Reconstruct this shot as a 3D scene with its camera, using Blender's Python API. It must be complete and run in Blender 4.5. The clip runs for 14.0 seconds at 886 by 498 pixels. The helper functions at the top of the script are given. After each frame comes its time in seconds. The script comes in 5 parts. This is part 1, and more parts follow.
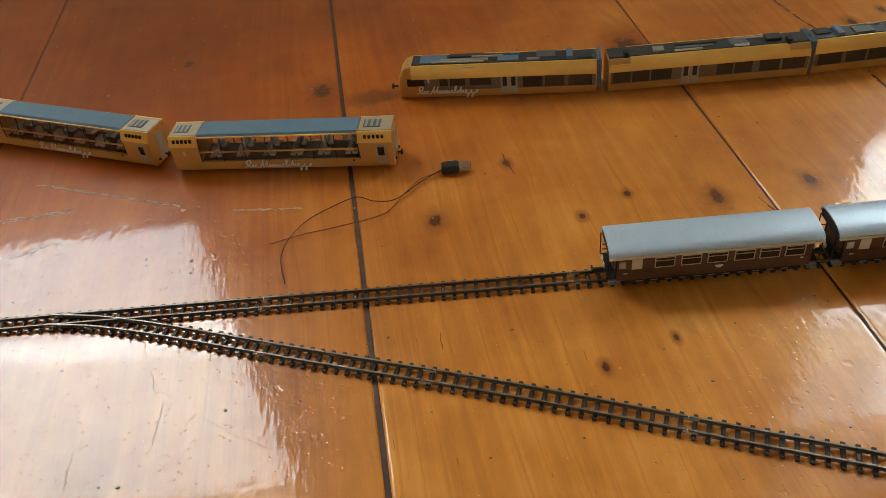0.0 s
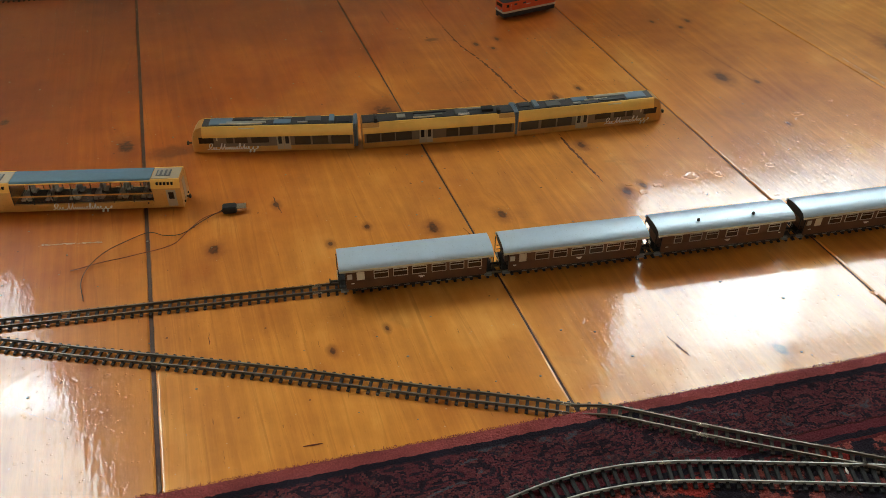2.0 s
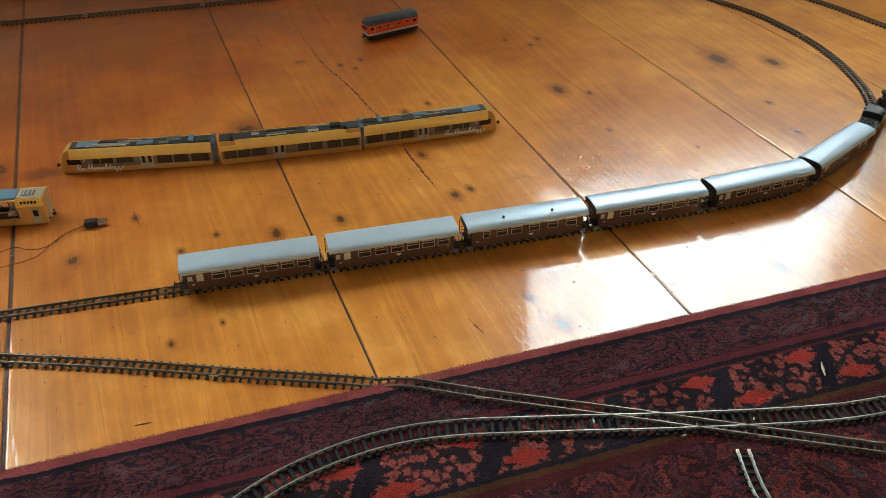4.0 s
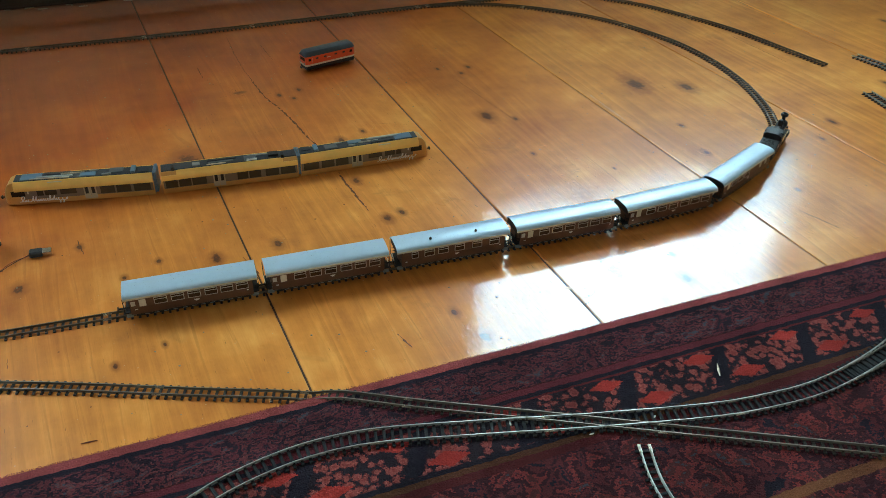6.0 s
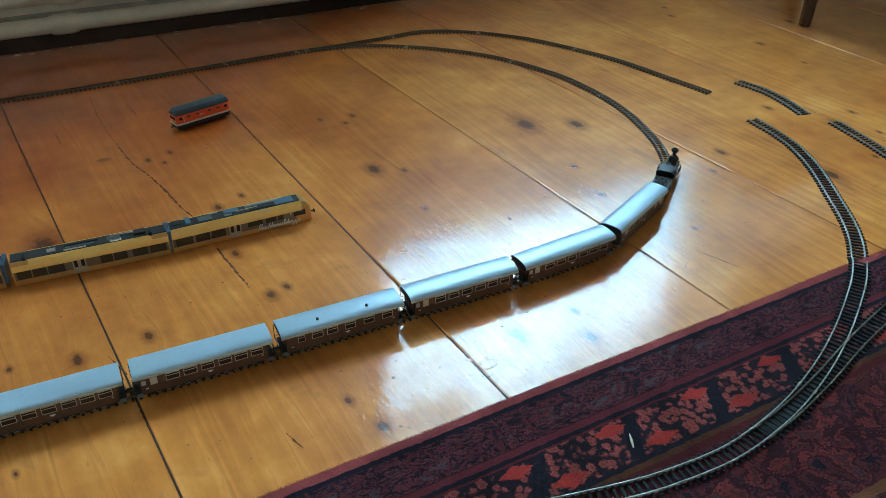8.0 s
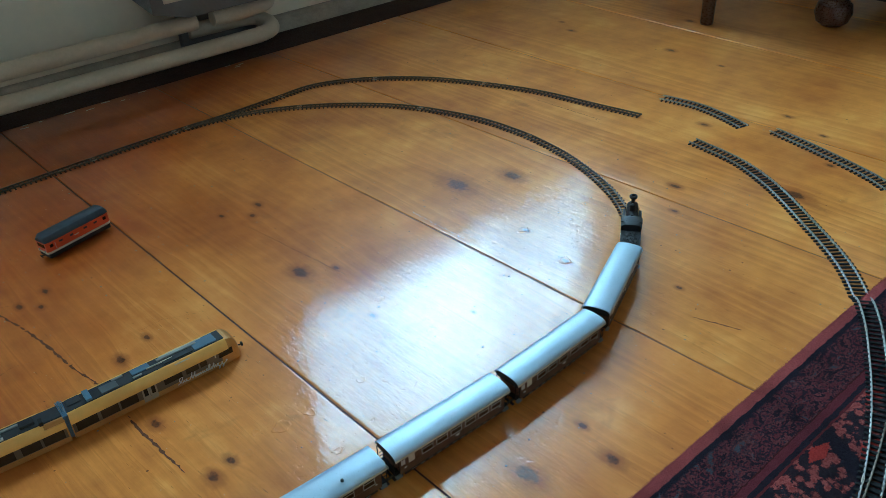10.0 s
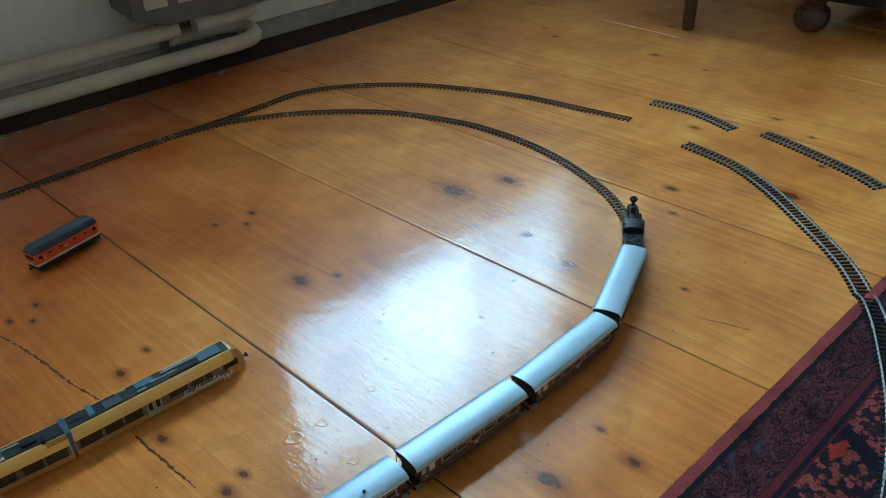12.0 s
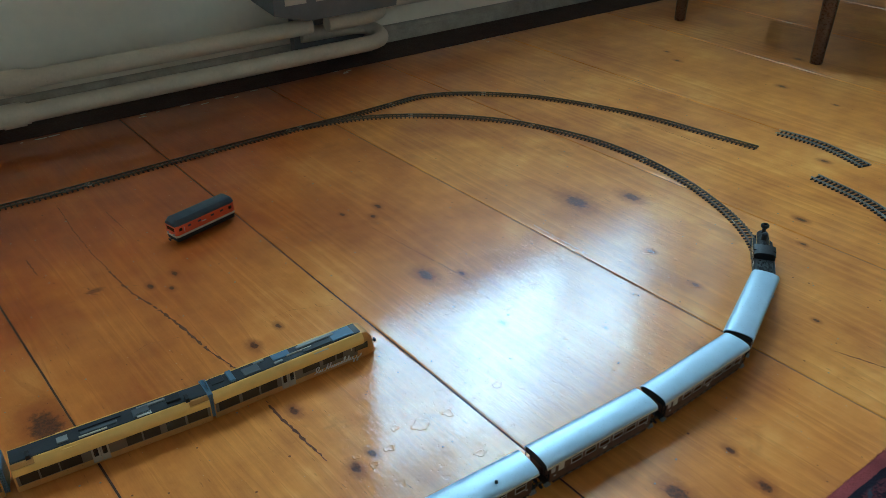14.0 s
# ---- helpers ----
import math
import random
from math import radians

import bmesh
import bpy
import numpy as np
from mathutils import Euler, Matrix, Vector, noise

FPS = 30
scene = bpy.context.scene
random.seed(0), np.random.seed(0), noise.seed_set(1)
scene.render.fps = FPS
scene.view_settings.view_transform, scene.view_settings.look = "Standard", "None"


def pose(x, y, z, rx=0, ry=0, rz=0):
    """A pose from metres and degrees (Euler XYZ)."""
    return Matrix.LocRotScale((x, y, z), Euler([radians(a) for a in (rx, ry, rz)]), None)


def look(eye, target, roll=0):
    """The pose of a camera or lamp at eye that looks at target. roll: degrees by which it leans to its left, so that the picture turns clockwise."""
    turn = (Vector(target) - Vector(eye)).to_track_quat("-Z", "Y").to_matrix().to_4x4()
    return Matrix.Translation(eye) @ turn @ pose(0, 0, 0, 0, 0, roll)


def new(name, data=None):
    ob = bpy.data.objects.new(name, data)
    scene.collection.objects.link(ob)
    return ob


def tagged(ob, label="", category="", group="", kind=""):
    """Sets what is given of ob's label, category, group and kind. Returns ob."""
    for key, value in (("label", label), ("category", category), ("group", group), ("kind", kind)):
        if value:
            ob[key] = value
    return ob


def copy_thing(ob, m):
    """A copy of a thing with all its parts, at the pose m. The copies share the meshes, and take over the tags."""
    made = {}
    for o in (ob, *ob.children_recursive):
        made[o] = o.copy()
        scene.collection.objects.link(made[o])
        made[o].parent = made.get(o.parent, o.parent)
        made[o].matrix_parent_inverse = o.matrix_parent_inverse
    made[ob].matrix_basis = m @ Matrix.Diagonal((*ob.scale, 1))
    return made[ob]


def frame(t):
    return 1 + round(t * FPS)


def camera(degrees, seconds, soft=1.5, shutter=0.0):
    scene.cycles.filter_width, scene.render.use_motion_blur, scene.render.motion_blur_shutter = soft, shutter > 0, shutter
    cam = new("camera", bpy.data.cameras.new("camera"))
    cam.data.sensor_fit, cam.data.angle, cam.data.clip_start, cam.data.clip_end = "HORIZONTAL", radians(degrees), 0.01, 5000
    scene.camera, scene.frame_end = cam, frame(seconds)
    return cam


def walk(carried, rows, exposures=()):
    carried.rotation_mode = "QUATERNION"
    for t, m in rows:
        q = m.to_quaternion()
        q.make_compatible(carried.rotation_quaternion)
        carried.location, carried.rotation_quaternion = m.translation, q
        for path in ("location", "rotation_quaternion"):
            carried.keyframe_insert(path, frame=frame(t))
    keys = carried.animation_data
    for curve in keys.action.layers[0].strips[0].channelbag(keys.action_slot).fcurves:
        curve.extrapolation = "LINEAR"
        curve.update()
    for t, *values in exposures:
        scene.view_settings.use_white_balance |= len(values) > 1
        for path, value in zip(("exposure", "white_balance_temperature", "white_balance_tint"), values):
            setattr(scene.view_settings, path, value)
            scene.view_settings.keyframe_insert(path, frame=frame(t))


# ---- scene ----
cam = camera(57.7, 14.0, soft=0.6)
PATH = [
    (0, (0.037, -0.104, 0.406), (-0.113, 1.399, -0.905), -7.2),
    (0.5, (0.061, -0.128, 0.419), (-0.063, 1.397, -0.869), -6.4),
    (1, (0.084, -0.178, 0.45), (0.0, 1.368, -0.816), -5.6),
    (1.5, (0.111, -0.23, 0.478), (0.185, 1.333, -0.768), -2.6),
    (2, (0.122, -0.269, 0.494), (0.345, 1.301, -0.725), 0.3),
    (2.5, (0.167, -0.295, 0.499), (0.435, 1.283, -0.701), -0.2),
    (3, (0.215, -0.324, 0.514), (0.513, 1.249, -0.684), 0.1),
    (5.5, (0.243, -0.433, 0.582), (0.66, 1.131, -0.592), 1.0),
    (6, (0.251, -0.436, 0.587), (0.708, 1.13, -0.57), 1.5),
    (6.5, (0.262, -0.429, 0.589), (0.762, 1.136, -0.552), 1.8),
    (7, (0.28, -0.412, 0.596), (0.825, 1.147, -0.532), 1.7),
    (7.5, (0.296, -0.387, 0.597), (0.903, 1.159, -0.516), 1.5),
    (8, (0.303, -0.358, 0.598), (0.977, 1.163, -0.513), 1.4),
    (8.5, (0.322, -0.296, 0.602), (1.063, 1.186, -0.519), 0.2),
    (9, (0.336, -0.218, 0.609), (1.147, 1.233, -0.504), -1.2),
    (11.5, (0.311, -0.105, 0.604), (1.291, 1.248, -0.496), -2.9),
    (12, (0.298, -0.098, 0.599), (1.286, 1.258, -0.49), -2.2),
    (12.5, (0.282, -0.093, 0.596), (1.271, 1.272, -0.48), -1.2),
    (13, (0.262, -0.082, 0.596), (1.224, 1.308, -0.473), -0.6),
    (13.5, (0.24, -0.077, 0.594), (1.127, 1.372, -0.461), -0.8),
    (14, (0.224, -0.074, 0.588), (1.083, 1.398, -0.459), 0.1),
]
EXPOSURES = [(0.0, 0.02, 6800, 6.0), (3.0, 0.25, 6500, 2.0), (5.5, 0.4, 6200, -3.0), (6.0, 0.37, 5300, -11.0), (6.5, 0.31, 4900, -15.0), (7.5, 0.24, 4700, -15.0), (9.0, 0.12, 4500, -14.0), (14.0, 0.0, 4550, -13.0)]
walk(cam, [(t, look(eye, target, roll)) for t, eye, target, roll in PATH], EXPOSURES)

# ---- light ----
def up_wall(x):
    """The y of the window wall's inner face."""
    return 1.555 + 0.09 * x


WALL_TURN = math.degrees(math.atan(0.09))
world = bpy.data.worlds.new("sky")
scene.world = world
world.use_nodes = True
wn = world.node_tree.nodes
sky = wn.new("ShaderNodeTexSky")
sky.sky_type, sky.sun_disc, sky.sun_elevation, sky.sun_rotation = "NISHITA", False, radians(35), radians(150)
world.node_tree.links.new(sky.outputs["Color"], wn["Background"].inputs["Color"])
wn["Background"].inputs["Strength"].default_value = 0.08

WINDOWS = [(1.83, 1.68), (-1.60, 1.68)]  # middle x and width of the two openings
SILL, HEAD = 0.83, 2.58


def window_lamp(x, width, z0, z1, watts, back=0.30):
    data = bpy.data.lights.new("window_daylight", "AREA")
    data.shape, data.size, data.size_y, data.energy = "RECTANGLE", width, z1 - z0, watts
    data.color = (0.88, 0.96, 1.0)
    lamp = new("window_daylight", data)
    y = up_wall(x) + back
    lamp.matrix_world = look((x, y, (z0 + z1) / 2), (x + 0.09, y - 1, (z0 + z1) / 2))
    return lamp


# open sky before the middle of one window, pale trees and a wall before its sides
window_lamp(1.76, 0.52, SILL + 0.36, HEAD - 0.03, 16, 0.34)
window_lamp(1.265, 0.46, SILL + 0.17, HEAD - 0.03, 7, 0.34)
window_lamp(2.345, 0.54, SILL + 0.55, HEAD - 0.03, 7, 0.34)
window_lamp(-1.61, 1.60, SILL + 0.70, HEAD - 0.03, 40, 0.34)

# ---- materials ----
def nodes_of(name):
    m = bpy.data.materials.new(name)
    m.use_nodes = True
    nt = m.node_tree
    return m, nt, nt.nodes["Principled BSDF"]


class Net:
    """Short hand for building node trees."""

    def __init__(self, nt):
        self.nt = nt

    def put(self, sock, value):
        if isinstance(value, bpy.types.NodeSocket):
            self.nt.links.new(value, sock)
        elif value is not None:
            sock.default_value = value

    def math(self, op, a, b=None, c=None, clamp=False):
        n = self.nt.nodes.new("ShaderNodeMath")
        n.operation, n.use_clamp = op, clamp
        for s, v in zip(n.inputs, (a, b, c)):
            self.put(s, v)
        return n.outputs[0]

    def vec(self, op, a, b=None):
        n = self.nt.nodes.new("ShaderNodeVectorMath")
        n.operation = op
        self.put(n.inputs[0], a)
        self.put(n.inputs[1], b)
        return n.outputs["Value"] if op in ("LENGTH", "DISTANCE", "DOT_PRODUCT") else n.outputs[0]

    def place(self, scale=(1, 1, 1), turn=0.0, world_space=False):
        n = self.nt.nodes.new("ShaderNodeMapping")
        if world_space:
            src = self.nt.nodes.new("ShaderNodeNewGeometry").outputs["Position"]
        else:
            src = self.nt.nodes.new("ShaderNodeTexCoord").outputs["Object"]
        self.nt.links.new(src, n.inputs[0])
        n.inputs["Rotation"].default_value = (0, 0, radians(turn))
        n.inputs["Scale"].default_value = scale
        return n.outputs[0]

    def noise(self, v, scale, detail=4.0, rough=0.55, dist=0.0):
        n = self.nt.nodes.new("ShaderNodeTexNoise")
        self.put(n.inputs["Vector"], v)
        n.inputs["Scale"].default_value, n.inputs["Detail"].default_value = scale, detail
        n.inputs["Roughness"].default_value, n.inputs["Distortion"].default_value = rough, dist
        return n.outputs["Fac"]

    def cells(self, v, scale, feature="F1", out="Distance"):
        n = self.nt.nodes.new("ShaderNodeTexVoronoi")
        n.feature = feature
        self.put(n.inputs["Vector"], v)
        n.inputs["Scale"].default_value = scale
        return n.outputs[out]

    def ramp(self, fac, *stops, hard=False):
        n = self.nt.nodes.new("ShaderNodeValToRGB")
        n.color_ramp.interpolation = "CONSTANT" if hard else "LINEAR"
        e = n.color_ramp.elements
        while len(e) < len(stops):
            e.new(0.5)
        for el, (p, c) in zip(e, sorted(stops, key=lambda s: s[0])):
            el.position = p
            el.color = (*c, 1) if isinstance(c, tuple) else (c, c, c, 1)
        self.put(n.inputs[0], fac)
        return n.outputs[0]

    def mix(self, fac, a, b, mode="MIX"):
        n = self.nt.nodes.new("ShaderNodeMix")
        n.data_type, n.blend_type = "RGBA", mode
        for s, v in ((n.inputs[0], fac), (n.inputs[6], a), (n.inputs[7], b)):
            self.put(s, (*v, 1) if isinstance(v, tuple) else v)
        return n.outputs[2]

    def step(self, x, lo, hi, a=0.0, b=1.0):
        n = self.nt.nodes.new("ShaderNodeMapRange")
        n.interpolation_type = "SMOOTHSTEP"
        for s, v in zip(n.inputs, (x, lo, hi, a, b)):
            self.put(s, v)
        return n.outputs[0]

    def bump(self, height, strength, distance, normal=None):
        n = self.nt.nodes.new("ShaderNodeBump")
        n.inputs["Strength"].default_value, n.inputs["Distance"].default_value = strength, distance
        self.put(n.inputs["Height"], height)
        if normal is not None:
            self.put(n.inputs["Normal"], normal)
        return n.outputs[0]

    def split(self, v):
        n = self.nt.nodes.new("ShaderNodeSeparateXYZ")
        self.put(n.inputs[0], v)
        return n.outputs

    def join(self, x, y, z=0.0):
        n = self.nt.nodes.new("ShaderNodeCombineXYZ")
        for s, v in zip(n.inputs, (x, y, z)):
            self.put(s, v)
        return n.outputs[0]


def paint(name, colour, rough=0.4, metal=0.0, scale=60.0, vary=0.25, relief=0.00003, coat=0.0, worn=None):
    """A surface with mottling at two scales, uneven gloss and fine relief. scale: mottles a metre."""
    m, nt, b = nodes_of(name)
    n = Net(nt)
    v = n.place()
    big, fine = n.noise(v, scale, 3), n.noise(v, scale * 9, 4)
    mixed = n.math("ADD", n.math("MULTIPLY", big, 0.6), n.math("MULTIPLY", fine, 0.4))
    low = tuple(c * (1 - vary) for c in colour)
    high = tuple(min(1.0, c * (1 + vary)) for c in colour)
    col = n.ramp(mixed, (0.32, low), (0.68, high))
    if worn:
        col = n.mix(n.step(n.noise(v, scale * 4, 6, 0.7), 0.62, 0.75), col, worn)
    n.put(b.inputs["Base Color"], col)
    n.put(b.inputs["Roughness"], n.step(fine, 0.3, 0.7, rough * 0.8, min(1.0, rough * 1.2)))
    b.inputs["Metallic"].default_value = metal
    b.inputs["Coat Weight"].default_value = coat
    n.put(b.inputs["Normal"], n.bump(big if relief < 0.0001 else mixed, 0.3, relief))
    return m


def clear(name, tint, rough=0.03):
    m, nt, b = nodes_of(name)
    b.inputs["Base Color"].default_value = (*tint, 1)
    b.inputs["Roughness"].default_value = rough
    b.inputs["Transmission Weight"].default_value = 1.0
    b.inputs["IOR"].default_value = 1.45
    return m


BOARD_TURN = 10.0
PALE, MID, DARK = (0.80, 0.292, 0.034), (0.64, 0.190, 0.016), (0.36, 0.078, 0.006)


def board_wood(name, knots, tone, seed, chattered):
    """Lacquered pine. knots: x, y and size of each knot in the board, in metres."""
    m, nt, b = nodes_of(name)
    n = Net(nt)
    at = n.place(world_space=True)
    flat = n.place(scale=(1, 1, 1), turn=-BOARD_TURN, world_space=True)
    u, v, _ = n.split(flat)
    swirl = core = None
    smear = None
    for i, (kx, ky, r) in enumerate(knots):
        c, s = math.cos(radians(-BOARD_TURN)), math.sin(radians(-BOARD_TURN))
        ku, kv = kx * c - ky * s, kx * s + ky * c
        du = n.math("SUBTRACT", u, ku)
        dv = n.math("MULTIPLY", n.math("SUBTRACT", v, kv), 0.62 if r > 0 else 1.8)
        d = n.math("SQRT", n.math("ADD", n.math("MULTIPLY", du, du), n.math("MULTIPLY", dv, dv)))
        if r < 0:
            smear = n.math("DIVIDE", d, -r)
            continue
        far = n.math("EXPONENT", n.math("MULTIPLY", d, -0.55 / r))
        far = n.math("MULTIPLY", far, r * 0.8 * (1 if i % 2 else -1))
        dark = n.math("DIVIDE", d, r * (0.58 if r < 0.011 else 0.86))
        swirl = far if swirl is None else n.math("ADD", swirl, far)
        core = dark if core is None else n.math("MINIMUM", core, dark)
    stretched = n.join(n.math("ADD", u, seed), n.math("MULTIPLY", v, 0.09), seed)
    drift = n.math("MULTIPLY", n.noise(stretched, 5.0, 3, 0.5), 0.22)
    ring = n.math("ADD", u, drift)
    if swirl is not None:
        ring = n.math("ADD", ring, swirl)
    # growth rings of uneven width: broad streaks, arched bands and fine fibre
    warped = n.math("ADD", ring, n.math("MULTIPLY", n.noise(n.join(u, n.math("MULTIPLY", v, 0.05), seed + 7.0), 16.0, 3, 0.6), 0.050))
    wave = n.math("SINE", n.math("MULTIPLY", warped, 300.0))
    streak = n.noise(n.join(warped, n.math("MULTIPLY", v, 0.070), seed), 46.0, 5, 0.62)
    grain = n.noise(n.join(ring, n.math("MULTIPLY", v, 0.030), seed), 230.0, 6, 0.72)
    fibre = n.noise(n.join(u, n.math("MULTIPLY", v, 0.060), seed), 700.0, 4, 0.7)
    patch = n.noise(at, 5.0, 3, 0.6)
    shown = n.step(n.noise(stretched, 7.0, 3, 0.6), 0.40, 0.62, 0.15, 1.0)
    late = n.math("ADD", n.math("MULTIPLY", n.math("MULTIPLY", wave, 0.030), shown), n.math("ADD", n.math("MULTIPLY", streak, 0.08), n.math("MULTIPLY", grain, 0.10)))
    late = n.math("ADD", late, n.math("MULTIPLY", patch, 0.54))
    late = n.math("ADD", late, n.math("MULTIPLY", n.noise(n.join(u, n.math("MULTIPLY", v, 0.32), seed), 11.0, 4, 0.6), 0.22))
    late = n.math("ADD", late, n.math("MULTIPLY", n.noise(at, 19.0, 4, 0.62), 0.26))
    late = n.math("ADD", late, n.math("MULTIPLY", n.math("SUBTRACT", fibre, 0.5), 0.10))
    col = n.ramp(late, (0.42, tuple(c * t for c, t in zip(PALE, tone))), (0.56, tuple(c * t for c, t in zip(MID, tone))), (0.78, tuple(c * t for c, t in zip(DARK, tone))))
    # scattered darker late-wood lines
    saw = n.math("FRACT", n.math("MULTIPLY", warped, 48.0))
    line = n.math("MULTIPLY", n.math("MULTIPLY", n.step(saw, 0.50, 0.96), n.step(saw, 1.0, 0.95)), n.math("MULTIPLY", shown, n.step(grain, 0.42, 0.60, 0.0, 0.46)))
    col = n.mix(line, col, tuple(c * t for c, t in zip((0.42, 0.105, 0.008), tone)))
    # light falloff put into the colour: darker, redder by the windows, paler near rug
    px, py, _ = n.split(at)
    far_shade = n.math("SUBTRACT", py, n.math("MULTIPLY", n.math("SUBTRACT", px, 0.5), 0.9))
    far_shade = n.math("ADD", far_shade, n.math("MULTIPLY", n.math("SUBTRACT", n.noise(at, 3.2, 4, 0.6), 0.5), 0.9))
    col = n.mix(1.0, col, n.ramp(n.step(far_shade, 0.50, 1.75), (0.0, (1.16, 1.44, 2.8)), (0.55, (0.76, 0.56, 0.46)), (1.0, (0.50, 0.31, 0.22))), "MULTIPLY")
    # warm stains and dark specks
    stain = n.step(n.noise(at, 11.0, 4, 0.62, 0.6), 0.60, 0.74)
    col = n.mix(n.math("MULTIPLY", stain, 0.35), col, (0.30, 0.10, 0.022))
    dash = n.step(n.noise(n.join(u, n.math("MULTIPLY", v, 0.12), seed), 420.0, 3, 0.6), 0.68, 0.75)
    col = n.mix(n.math("MULTIPLY", dash, 0.55), col, (0.20, 0.060, 0.012))
    specks = n.math("LESS_THAN", n.cells(at, 34.0), n.math("MULTIPLY", n.noise(at, 9.0, 2), 0.075))
    col = n.mix(n.math("MULTIPLY", specks, 0.75), col, (0.07, 0.026, 0.012))
    dust = n.math("LESS_THAN", n.cells(at, 75.0), n.math("MULTIPLY", n.noise(at, 13.0, 3), 0.085))
    col = n.mix(n.math("MULTIPLY", dust, 0.55), col, (0.72, 0.52, 0.34))
    if smear is not None:
        soft = n.math("ADD", smear, n.math("MULTIPLY", n.math("SUBTRACT", n.noise(at, 45.0, 4, 0.6), 0.5), 1.2))
        col = n.mix(n.step(soft, 1.1, 0.35, 0, 0.72), col, (0.16, 0.042, 0.010))
    if core is not None:
        ragged = n.math("ADD", core, n.math("MULTIPLY", n.math("SUBTRACT", n.noise(at, 110.0, 4, 0.65), 0.5), 1.5))
        col = n.mix(n.step(ragged, 2.6, 0.8, 0, 0.60), col, (0.27, 0.060, 0.009))
        col = n.mix(n.step(ragged, 1.05, 0.55, 0, 0.82), col, n.mix(n.step(n.noise(at, 260.0, 3, 0.6), 0.42, 0.58), (0.026, 0.010, 0.010), (0.105, 0.026, 0.010)))
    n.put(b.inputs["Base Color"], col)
    b.inputs["Specular IOR Level"].default_value = 0.25
    b.inputs["Roughness"].default_value = 0.30
    b.inputs["Coat Weight"].default_value = 1.0
    b.inputs["Coat IOR"].default_value = 1.52
    n.put(b.inputs["Coat Roughness"], n.step(n.noise(at, 24.0, 4, 0.6), 0.35, 0.7, 0.015, 0.07))
    # lacquer follows the grain, with pits, brush lines and shallow dents
    ripple = n.noise(n.join(u, n.math("MULTIPLY", v, 0.30), seed), 210.0, 2, 0.5)
    cloud = n.noise(at, 30.0, 3, 0.5)
    chatter = n.noise(n.join(u, n.math("MULTIPLY", v, 0.16), seed + 3.0), 300.0, 2.5, 0.6)
    pits = n.step(n.cells(at, 150.0), 0.05, 0.16)
    dents = n.step(n.noise(at, 75.0, 2, 0.5), 0.66, 0.74)
    h = n.math("ADD", n.math("MULTIPLY", ripple, 0.36), n.math("MULTIPLY", cloud, 0.45))
    planed = n.step(n.noise(at, 7.0, 3, 0.6), 0.35, 0.65, 0.20 * chattered, 0.50 * chattered)
    h = n.math("ADD", h, n.math("MULTIPLY", chatter, planed))
    h = n.math("ADD", h, n.math("MULTIPLY", pits, 0.42))
    h = n.math("SUBTRACT", h, n.math("MULTIPLY", dents, 0.30))
    nor = n.bump(h, 0.25 + 0.27 * chattered, 0.0010)
    n.put(b.inputs["Normal"], nor)
    n.put(b.inputs["Coat Normal"], nor)
    return m


